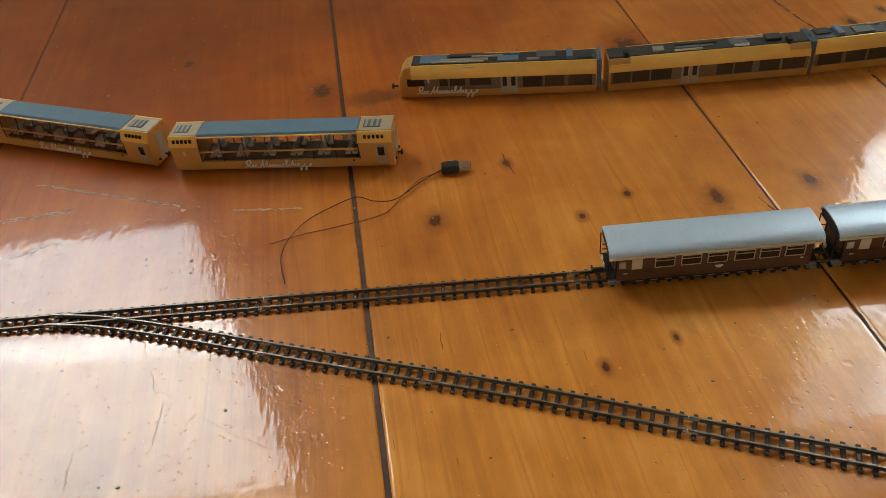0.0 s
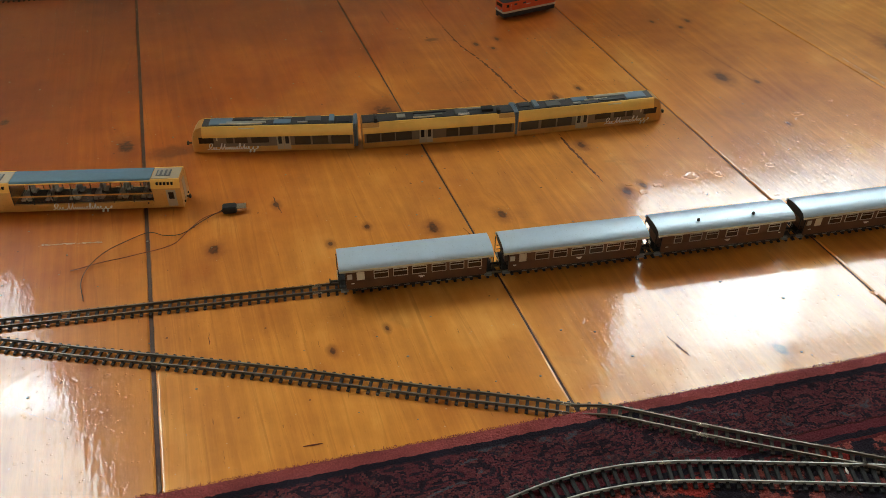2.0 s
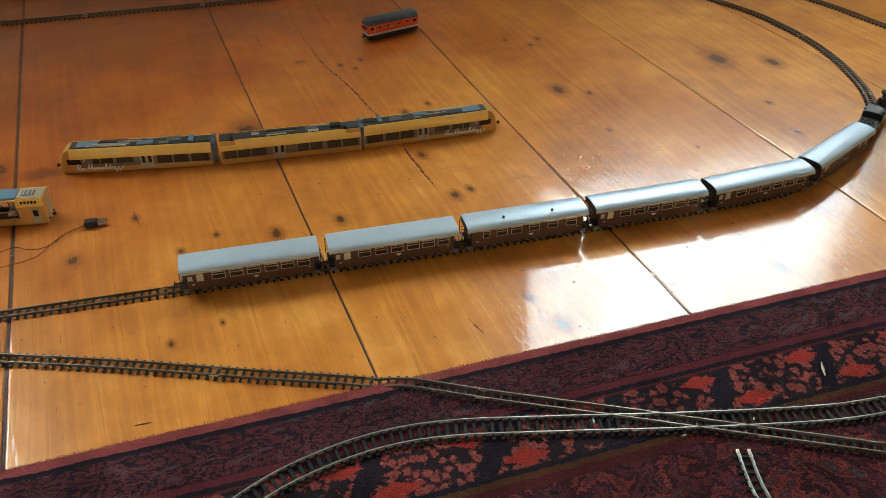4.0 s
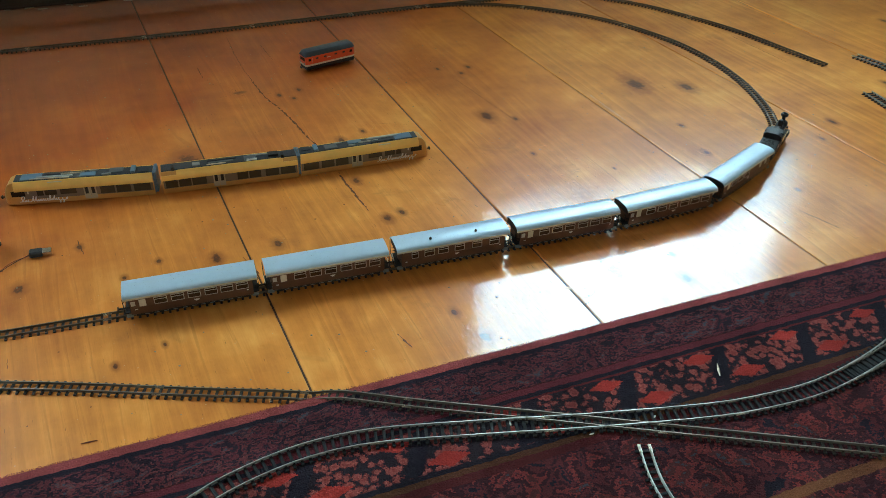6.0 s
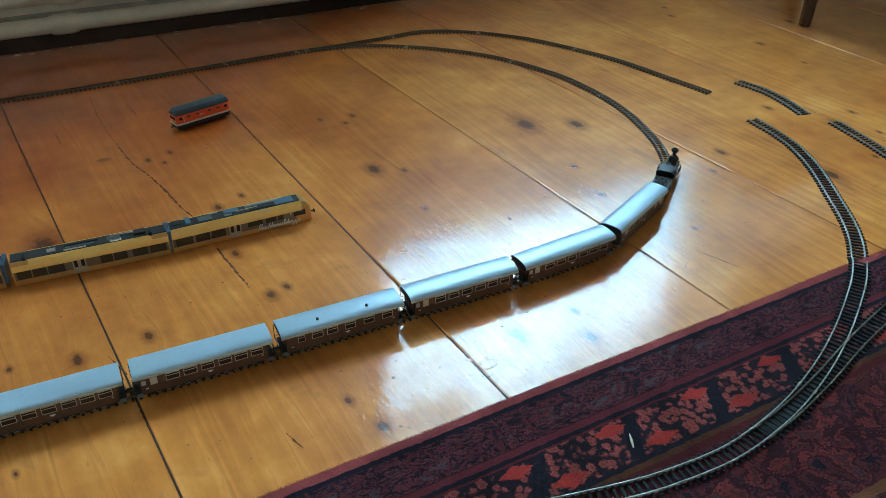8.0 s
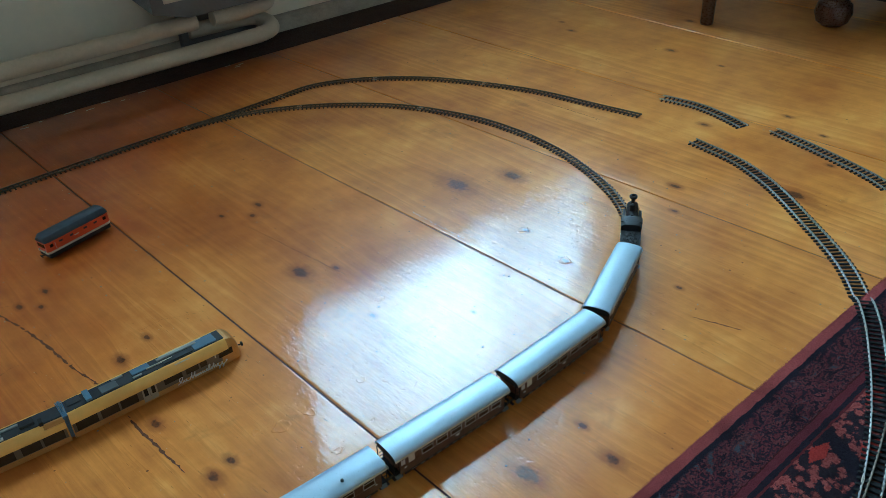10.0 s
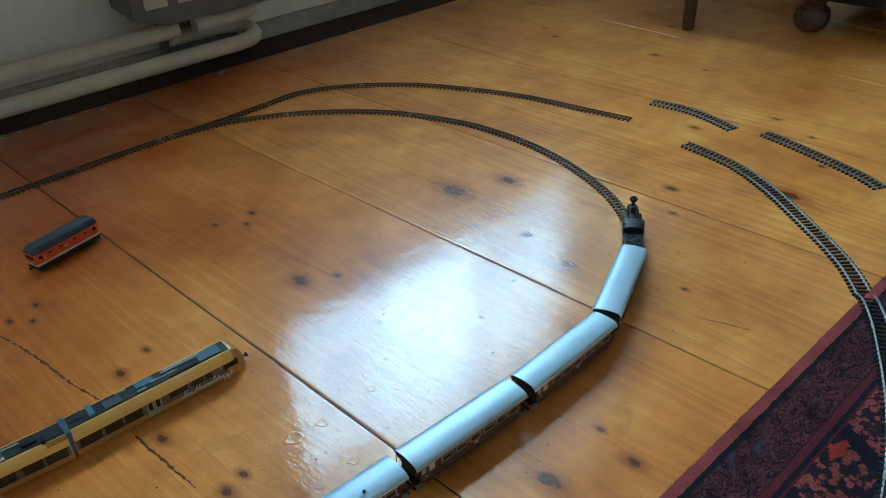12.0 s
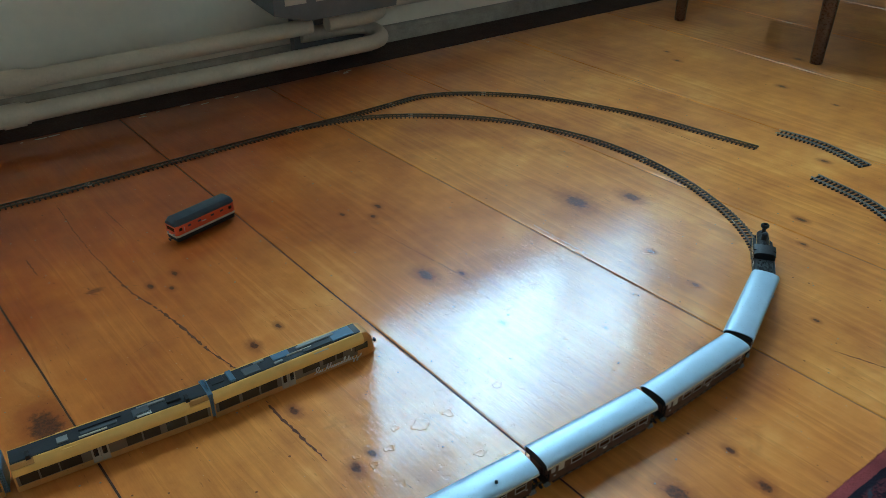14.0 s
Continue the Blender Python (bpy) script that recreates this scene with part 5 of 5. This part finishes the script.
mid_windows = [(-0.0800, 0.0160), (-0.0623, 0.0160), (-0.0434, 0.0190), (0.0152, 0.0145), (0.0322, 0.0160), (0.0560, 0.0185), (0.0780, 0.0205)]
mid_gear = [(-0.018, -0.0075, 0.026, 0.0018, 0.0014, "cream"), (0.030, -0.007, 0.014, 0.004, 0.0016, "white"), (-0.076, -0.009, 0.004, 0.008, 0.0050, "under"), (-0.045, -0.002, 0.010, 0.008, 0.0018, "grey"), (-0.012, -0.003, 0.034, 0.004, 0.0013, "gear"), (-0.010, 0.004, 0.040, 0.005, 0.0016, "slate"),
            (0.028, -0.002, 0.016, 0.012, 0.0016, "gear"), (0.060, 0.0, 0.014, 0.010, 0.0032, "under"), (0.072, -0.009, 0.004, 0.008, 0.0050, "under"), (0.040, 0.004, 0.030, 0.003, 0.0016, "grey")]
end_a = railcar_section("gold and bronze railcar end section with driver's cab and script", 0.1905, True, 3, 0.0129, end_windows, end_gear)
end_a.matrix_world = between((-0.057, 0.589), (0.1350, 0.5735), RW)
mid = railcar_section("gold and bronze railcar middle section with roof equipment", 0.1850, False, 4, -0.0168, mid_windows, mid_gear)
mid.matrix_world = between((0.1435, 0.5725), (0.3310, 0.5765), RW)
end_b = copy_thing(end_a, between((0.3370, 0.5780), (0.5200, 0.5930), RW, flip=True))

# ---- panorama coaches ----
def panorama_coach():
    ob = thing("panorama_coach", None, None, "gold panorama coach with large dark windows and blue-grey glazed roof", "model coach", group="panorama coaches")
    h, w = 0.1005, 0.0152
    deck = 0.0120
    # floor, low side walls, end blocks and the roof leave the glazed saloon hollow
    part("side_wall", prism(B(), [(-w * 0.94, 0.0030), (w * 0.94, 0.0030), (w, 0.0068), (w, deck), (-w, deck), (-w, 0.0068)], -h, h), M["bronze"], ob, "bronze lower body")
    for a, b in ((-h, -h + 0.0265), (h - 0.0395, h)):
        if b == h:
            a = h - 0.0300
        ring = [(-w, deck), (w, deck), (w, 0.0285), (0.0118, 0.0370), (-0.0118, 0.0370), (-w, 0.0285)]
        part("end_block", prism(B(), ring, a, b), M["bronze"], ob)
        for sy in (-1, 1):
            quad = [(sy * (w + 0.0004), 0.0278), (sy * (w + 0.0004), 0.0288), (sy * 0.0122, 0.0375), (sy * 0.0112, 0.0374), (sy * 0.0140, 0.0290)]
            part("cornice", prism(B(), quad, a, b), M["gold"], ob, "bright gold cornice")
            for k in range(5):
                bm = box(B(), ((a + b) / 2 - 0.008 + k * 0.0038, sy * 0.0138, 0.0332), (0.0022, 0.0026, 0.0028))
                part("vent_grille", bm, M["pane"], ob)
        part("roof_unit", box(B(), ((a + b) / 2, 0, 0.0372), (b - a - 0.002, 0.0210, 0.0008)), M["door"], ob)
        part("roof_grille", box(B(), ((a + b) / 2 - 0.003, 0.0, 0.0377), ((b - a) * 0.50, 0.0120, 0.0008), 0.0002), M["gear"], ob)
        for k in range(3):
            part("grille_bar", box(B(), ((a + b) / 2 - 0.003 + (k - 1) * (b - a) * 0.16, 0.0, 0.0382), (0.0022, 0.0110, 0.0006)), M["grey"], ob)
    g0, g1 = -h + 0.0265, h - 0.0300
    part("roof_glazing", prism(B(), [(-0.0122, 0.0362), (0.0122, 0.0362), (0.0105, 0.0380), (-0.0105, 0.0380)], g0, g1), M["skylight"], ob, "blue-grey glazed roof strip")
    for sy in (-1, 1):
        part("waist_rail", box(B(), ((g0 + g1) / 2, sy * (w + 0.0002), 0.0224), (g1 - g0, 0.0008, 0.0014)), M["bronze"], ob)
        part("top_rail", box(B(), ((g0 + g1) / 2, sy * 0.0124, 0.0358), (g1 - g0, 0.0010, 0.0010)), M["gold"], ob)
        n = 7
        for k in range(n + 1):
            x = g0 + (g1 - g0) * k / n
            bm = B()
            rod(bm, (x, sy * w, deck), (x, sy * w, 0.0225), 0.0005, 6)
            rod(bm, (x, sy * w, 0.0225), (x, sy * 0.0122, 0.0362), 0.0005, 6)
            part("window_post", bm, M["under"], ob)
        low = box(B(), ((g0 + g1) / 2, sy * (w - 0.0002), 0.0171), (g1 - g0, 0.0004, 0.0098))
        part("side_window", low, COACH_GLASS, ob)
        bm = loft(B(), [[(x, sy * (w - 0.0002), 0.0226), (x, sy * (w - 0.0006), 0.0226), (x, sy * 0.0118, 0.0356), (x, sy * 0.0122, 0.0356)] for x in (g0, g1)])
        part("roof_window", bm, COACH_GLASS, ob)
        part("door", box(B(), (h - 0.0105, sy * (w + 0.0002), 0.0158), (0.0098, 0.0006, 0.0200), 0.0002), M["door"], ob, "pale door with dark window")
        part("door_window", box(B(), (h - 0.0105, sy * (w + 0.0006), 0.0190), (0.0056, 0.0004, 0.0085), 0.0002), M["pane"], ob)
        o = part("script", script_mark(0.062, 0.0076, 9), M["white"], ob, "cream-white flowing script ornament")
        o.matrix_basis = Matrix.Translation((-0.036, sy * (w + 0.0005), 0.0052)) if sy < 0 else Matrix.Translation((0.030, sy * (w + 0.0005), 0.0052)) @ Matrix.Rotation(math.pi, 4, "Z")
        part("emblem", box(B(), (-h + 0.012, sy * (w + 0.0002), 0.0210), (0.0016, 0.0004, 0.0040)), M["cream"], ob)
        part("signal_spot", rod(B(), (h - 0.036, sy * (w - 0.0002), 0.0102), (h - 0.036, sy * (w + 0.0006), 0.0102), 0.0009, 10), M["under"], ob)
    part("saloon_floor", box(B(), ((g0 + g1) / 2, 0, deck + 0.0004), (g1 - g0, 0.026, 0.0008)), M["under"], ob)
    seat = None
    for k in range(6):
        x = g0 + 0.012 + (g1 - g0 - 0.020) * k / 5
        for sy in (-1, 1):
            for f in (-1, 1):
                bm = box(B(), (f * 0.0032, 0, 0.0034), (0.0046, 0.0085, 0.0022), 0.0005)
                box(bm, (f * 0.0012, 0, 0.0072), (0.0014, 0.0085, 0.0080), 0.0004)
                if seat is None:
                    seat = {}
                if f not in seat:
                    seat[f] = part("seat", bm, M["seat"], ob, "pale saloon seat", at=(x, sy * 0.0078, deck))
                else:
                    bm.free()
                    again(seat[f], ob, (x, sy * 0.0078, deck))
    for sx in (-1, 1):
        part("bogie", box(B(), (sx * (h - 0.030), 0, 0.0022), (0.030, 0.020, 0.0044), 0.0006), M["under"], ob)
        bm = rod(B(), (sx * h, 0, 0.0075), (sx * (h + 0.004), 0, 0.0075), 0.0009, 8)
        box(bm, (sx * (h + 0.0042), 0, 0.0075), (0.0018, 0.0040, 0.0040), 0.0004)
        part("coupling", bm, M["under"], ob)
        for sy in (-1, 1):
            part("end_lamp", rod(B(), (sx * h, sy * 0.0085, 0.0070), (sx * (h + 0.0012), sy * 0.0085, 0.0070), 0.0013, 10), M["under"], ob)
        part("end_door", box(B(), (sx * (h + 0.0002), 0, 0.0190), (0.0006, 0.0095, 0.0240), 0.0002), M["door"], ob)
    return ob


pano = panorama_coach()
pano.matrix_world = between((-0.2535, 0.4880), (-0.0525, 0.4725), 0.0152)
copy_thing(pano, between((-0.4680, 0.5625), (-0.2730, 0.4965), 0.0152))


# ---- red diesel engine ----
def diesel():
    ob = thing("diesel_engine", None, None, "red narrow-gauge diesel engine with cream stripe and grey roof", "model locomotive")
    h, w = 0.0545, 0.0138
    ring = lambda x, ww, top: [(x, -w * ww, 0.0108), (x, w * ww, 0.0108), (x, w * ww, 0.0268 * top), (x, -w * ww, 0.0268 * top)]
    part("body", loft(B(), [ring(-h, 0.86, 0.97), ring(-h + 0.004, 1, 1), ring(h - 0.004, 1, 1), ring(h, 0.86, 0.97)]), M["red"], ob, "orange-red body")
    crown = lambda x, ww, top: [(x, -w * ww, 0.0264), (x, w * ww, 0.0264), (x, w * ww, 0.0276), (x, w * 0.72 * ww, top), (x, w * 0.35 * ww, top + 0.0012), (x, -w * 0.35 * ww, top + 0.0012), (x, -w * 0.72 * ww, top), (x, -w * ww, 0.0276)]
    part("roof", loft(B(), [crown(-h - 0.0006, 0.84, 0.0300), crown(-h + 0.005, 1.02, 0.0338), crown(h - 0.005, 1.02, 0.0338), crown(h + 0.0006, 0.84, 0.0300)]), M["diesel_roof"], ob, "dusty blue-grey roof with sloped sides")
    part("underframe", box(B(), (0, 0, 0.0074), (2 * h - 0.003, w * 1.95, 0.0066), 0.0006), M["under"], ob, "black underframe")
    stripe = lambda x, ww: [(x, -w * ww, 0.0106), (x, w * ww, 0.0106), (x, w * ww, 0.0134), (x, -w * ww, 0.0134)]
    part("stripe", loft(B(), [stripe(-h - 0.0003, 0.87), stripe(-h + 0.0038, 1.02), stripe(h - 0.0038, 1.02), stripe(h + 0.0003, 0.87)]), M["cream"], ob, "cream-white stripe round the sill")
    for sy in (-1, 1):
        for x in (-0.030, -0.012, 0.012, 0.030):
            part("grille", box(B(), (x, sy * (w + 0.0001), 0.0218), (0.0060, 0.0005, 0.0026), 0.0002), M["slate"], ob)
        for x in (-0.046, 0.046):
            part("cab_window", box(B(), (x, sy * (w + 0.0001), 0.0210), (0.0056, 0.0005, 0.0042), 0.0002), M["pane"], ob)
        part("handrail", rod(B(), (-0.040, sy * (w + 0.0006), 0.0150), (-0.040, sy * (w + 0.0006), 0.0235), 0.0003, 6), M["cream"], ob)
        bm = box(B(), (-0.004, sy * (w + 0.0001), 0.0195), (0.0080, 0.0004, 0.0012))
        part("marking", bm, M["cream"], ob, "unreadable cream marks")
        for x in (-0.034, 0.034):
            bm = box(B(), (x, sy * 0.0085, 0.0050), (0.030, 0.0016, 0.0034), 0.0004)
            part("bogie_side", bm, M["under"], ob)
            for dx in (-0.009, 0.009):
                part("wheel", rod(B(), (x + dx, sy * 0.0042, 0.0038), (x + dx, sy * 0.0058, 0.0038), 0.0038, 16), M["steel"], ob)
    for sx in (-1, 1):
        part("windscreen", box(B(), (sx * (h + 0.0001), 0, 0.0212), (0.0008, 0.0180, 0.0048), 0.0002), M["pane"], ob)
        for sy in (-1, 1):
            part("headlamp", rod(B(), (sx * h, sy * 0.0075, 0.0145), (sx * (h + 0.0012), sy * 0.0075, 0.0145), 0.0014, 12), M["grey"], ob)
        bm = rod(B(), (sx * h, 0, 0.0070), (sx * (h + 0.0045), 0, 0.0070), 0.0010, 8)
        box(bm, (sx * (h + 0.0046), 0, 0.0070), (0.0010, 0.0060, 0.0030), 0.0002)
        part("coupling", bm, M["under"], ob)
    part("tank", box(B(), (0, 0, 0.0060), (0.030, 0.0200, 0.0060), 0.0008), M["under"], ob)
    return ob


red = diesel()
red.matrix_world = between((0.388, 0.945), (0.485, 0.981), 0.0130) @ Matrix.Diagonal((0.92, 0.94, 1.10, 1))

# ---- plug and wires ----
plug = thing("usb_plug", None, None, "small black plug with bare metal end and two thin wires", "cable plug", m=Matrix.Translation((-0.0045, 0.4625, 0.0)) @ Matrix.Rotation(radians(4), 4, "Z"))
part("shell", box(B(), (0.0, 0, 0.0042), (0.0150, 0.0115, 0.0080), 0.0016), M["rubber"], plug)
part("contact", box(B(), (0.0125, 0, 0.0042), (0.0105, 0.0100, 0.0040), 0.0004), M["steel"], plug, "bare metal contact end")


def wire(pts, mat, label):
    line = flow(*pts)
    bm = tube(B(), [(x, y, 0.0010 + 0.0030 * (0.5 + 0.5 * noise.noise((x * 30, y * 30, 2)))) for x, y in line], 0.00042, 6)
    thing("wire", bm, mat, label, "wire", group="plug wires")


wire([(-0.011, 0.464), (-0.032, 0.444), (-0.050, 0.426), (-0.068, 0.425), (-0.086, 0.430), (-0.115, 0.411), (-0.132, 0.386), (-0.136, 0.360), (-0.128, 0.330)], M["wire_dark"], "thin dark wire curling over the floor boards")
wire([(-0.011, 0.461), (-0.030, 0.450), (-0.042, 0.434), (-0.050, 0.419), (-0.058, 0.408), (-0.078, 0.398), (-0.112, 0.390), (-0.150, 0.378)], M["wire_red"], "thin red-brown wire curling over the floor boards")

# ---- heating pipes and heater on the window wall ----
def along(x, off, z):
    return (x, up_wall(x) - off, z)


def pipe_run(pts, r, label):
    """A smooth pipe through a few points."""
    P = [Vector(p) for p in pts]
    Q = [2 * P[0] - P[1]] + P + [2 * P[-1] - P[-2]]
    out = []
    for a, b, c, d in zip(Q, Q[1:], Q[2:], Q[3:]):
        for i in range(8):
            t = i / 8
            out.append(0.5 * ((2 * b) + (c - a) * t + (2 * a - 5 * b + 4 * c - d) * t * t + (3 * b - a - 3 * c + d) * t ** 3))
    out.append(P[-1])
    return thing("heating_pipe", tube(B(), out, r, 16), M["pipe"], label, "pipe", group="heating pipes")


low = pipe_run([along(-2.9, 0.135, 0.050), along(0.0, 0.135, 0.050), along(0.85, 0.135, 0.050), along(0.965, 0.132, 0.050), along(1.002, 0.110, 0.052), along(1.000, 0.070, 0.058), along(0.965, 0.048, 0.064), along(0.83, 0.045, 0.066)], 0.0165, "old cream enamelled heating pipe with a return bend")
up = pipe_run([along(-2.9, 0.120, 0.104), along(0.0, 0.120, 0.104), along(0.60, 0.120, 0.104), along(0.83, 0.112, 0.104)], 0.0165, "old cream enamelled heating pipe with a closed end")
short = pipe_run([along(0.865, 0.120, 0.104), along(0.95, 0.118, 0.104), along(1.003, 0.098, 0.104), along(1.012, 0.060, 0.104), along(1.06, 0.035, 0.104), along(1.22, 0.030, 0.104), along(3.2, 0.030, 0.104)], 0.0165, "old cream enamelled heating pipe running along the wall")
for p, x, off, z in ((low, 0.238, 0.135, 0.050), (up, 0.252, 0.120, 0.104), (low, -0.55, 0.135, 0.050)):
    bm = B()
    a, b = along(x - 0.018, off, z), along(x + 0.018, off, z)
    rod(bm, a, b, 0.0215, 12)
    rod(bm, along(x - 0.026, off, z), along(x + 0.026, off, z), 0.0190, 16)
    part("pipe_union", bm, M["pipe"], p, "chipped painted union nut")

HX0, HX1 = 0.735, 1.02
hb = thing("wall_heater", None, None, "dark grey wall heater with a patterned grille above the pipes", "heater")
bm = loft(B(), [[along(HX0 + 0.07, 0.155, 0.128), along(HX1, 0.155, 0.128), along(HX1, 0.02, 0.128), along(HX0 + 0.07, 0.02, 0.128)],
                [along(HX0, 0.160, 0.150), along(HX1, 0.160, 0.150), along(HX1, 0.02, 0.150), along(HX0, 0.02, 0.150)],
                [along(HX0, 0.160, 0.58), along(HX1, 0.160, 0.58), along(HX1, 0.02, 0.58), along(HX0, 0.02, 0.58)]])
part("casing", bm, M["heater"], hb)
bm = loft(B(), [[along(HX0 + 0.08, 0.045, 0.001), along(HX1 - 0.03, 0.045, 0.001), along(HX1 - 0.03, 0.02, 0.001), along(HX0 + 0.08, 0.02, 0.001)], [along(HX0 + 0.08, 0.045, 0.130), along(HX1 - 0.03, 0.045, 0.130), along(HX1 - 0.03, 0.02, 0.130), along(HX0 + 0.08, 0.02, 0.130)]])
part("back_panel", bm, M["heater"], hb)
for k in range(4):
    xa = HX0 + 0.025 + k * 0.068
    bm = loft(B(), [[along(xa, 0.1625, 0.166), along(xa + 0.046, 0.1625, 0.166), along(xa + 0.046, 0.159, 0.166), along(xa, 0.159, 0.166)], [along(xa, 0.1625, 0.50), along(xa + 0.046, 0.1625, 0.50), along(xa + 0.046, 0.159, 0.50), along(xa, 0.159, 0.50)]])
    grille = part("grille_panel", bm, M["cream"], hb, "pale ornamented grille panel")
    bm = B()
    rng = random.Random(k)
    for _ in range(60):
        q = along(xa + rng.uniform(0.005, 0.041), 0.1632, rng.uniform(0.202, 0.49))
        box(bm, q, (rng.uniform(0.004, 0.010), 0.0012, rng.uniform(0.004, 0.010)), 0, rng.uniform(0, 90))
    part("ornament", bm, M["heater"], grille)
part("side_rail", box(B(), along(HX1 + 0.004, 0.09, 0.30), (0.012, 0.02, 0.36), 0.002), M["pipe"], hb)

# ---- furniture beyond the tracks ----
chair = thing("chair", None, None, "dark stained wooden chair with tapered turned legs", "chair", m=Matrix.Translation((2.03, 1.235, 0)) @ Matrix.Rotation(radians(2), 4, "Z"))
leg_bm = lambda: lathe(B(), [(0.0135, 0), (0.0145, 0.004), (0.0150, 0.05), (0.0185, 0.20), (0.0200, 0.34), (0.0215, 0.36), (0.0200, 0.38), (0.0200, 0.43)], sides=16)
leg = part("leg", leg_bm(), M["darkwood"], chair, at=(-0.205, -0.205, 0))
for x, y in ((-0.205, 0.205), (0.205, -0.205), (0.205, 0.205)):
    again(leg, chair, (x, y, 0))
bm = B()
for a, b in (((-0.205, -0.205), (-0.205, 0.205)), ((0.205, -0.205), (0.205, 0.205)), ((-0.205, 0.0), (0.205, 0.0))):
    rod(bm, (*a, 0.16), (*b, 0.16), 0.009, 10)
part("stretcher", bm, M["darkwood"], chair)
part("seat", box(B(), (0, 0, 0.445), (0.46, 0.46, 0.035), 0.008), M["darkwood"], chair)
part("backrest", box(B(), (0.215, 0, 0.70), (0.024, 0.42, 0.46), 0.008), M["darkwood"], chair)

arm = thing("armchair", None, None, "dark upholstered armchair on low round wooden feet", "armchair", m=Matrix.Translation((2.416, 0.585, 0)) @ Matrix.Rotation(radians(12), 4, "Z"))
foot = part("foot", lathe(B(), [(0.020, 0), (0.034, 0.010), (0.040, 0.028), (0.036, 0.048), (0.024, 0.058), (0.028, 0.068)], sides=20), M["darkwood"], arm, at=(-0.33, -0.33, 0))
for x, y in ((-0.33, 0.33), (0.33, -0.33), (0.33, 0.33)):
    again(foot, arm, (x, y, 0))
part("base", box(B(), (0.02, 0, 0.17), (0.74, 0.74, 0.21), 0.03), M["upholstery"], arm)
part("cushion", box(B(), (-0.02, 0, 0.33), (0.62, 0.50, 0.14), 0.05), M["upholstery"], arm)
part("backrest", box(B(), (0.31, 0, 0.55), (0.18, 0.74, 0.62), 0.06), M["upholstery"], arm)
for sy in (-1, 1):
    part("armrest", box(B(), (-0.02, sy * 0.31, 0.42), (0.64, 0.14, 0.34), 0.05), M["upholstery"], arm)

# ---- crumbs and splinters ----
def splinter(x, y, z, length, width, turn, mat, label):
    bm = B()
    loft(bm, [[(-length / 2, -width * 0.2, 0), (-length / 2, width * 0.2, 0), (-length / 2, 0, width * 0.3)], [(0, -width / 2, 0), (0, width / 2, 0), (0, 0, width * 0.6)], [(length / 2, -width * 0.15, 0), (length / 2, width * 0.15, 0), (length / 2, 0, width * 0.25)]])
    thing("splinter", bm, mat, label, "splinter", group="bits on the floor", m=Matrix.Translation((x, y, z)) @ Matrix.Rotation(radians(turn), 4, "Z"))


splinter(0.7005, 0.0715, 0.0078, 0.018, 0.0030, 68, M["straw"], "pale wood splinter lying on the rug")
splinter(0.464, 0.0510, 0.0125, 0.006, 0.0022, 80, M["white"], "tiny white plastic bit on the track")
splinter(0.536, 0.0230, 0.0085, 0.005, 0.0022, 10, M["white"], "tiny white plastic bit by the track")
splinter(0.602, 0.0250, 0.0125, 0.004, 0.0020, 50, M["white"], "tiny white plastic bit on the track")
splinter(0.080, 0.1365, 0.0004, 0.015, 0.0018, 4, M["wire_red"], "thin brown wood shaving by the rug's edge")
rng = random.Random(12)
bm = B()
for _ in range(420):
    x, y = rng.uniform(-0.5, 1.5), rng.uniform(0.15, 1.25)
    if rug_top(x, y) > 0:
        continue
    r = rng.uniform(0.0004, 0.0011)
    bmesh.ops.create_icosphere(bm, subdivisions=1, radius=r, matrix=Matrix.Translation((x, y, r * 0.4)) @ Matrix.Diagonal((1.4, 1, 0.7, 1)))
thing("crumbs", bm, M["crumb"], "fine pale crumbs and dust scattered over the boards", "crumbs", kind="stuff")
bm = B()
for _ in range(45):
    x = rng.uniform(-0.3, 1.4)
    y = up_wall(x) - 0.121 - 0.028 * rng.random()
    box(bm, (x, y, 0.0004), (rng.uniform(0.002, 0.022), rng.uniform(0.0008, 0.0022), 0.0008), 0, rng.uniform(-8, 15))
thing("paint_flakes", bm, M["cream"], "pale paint flakes along the wall's foot", "paint flakes", kind="stuff")
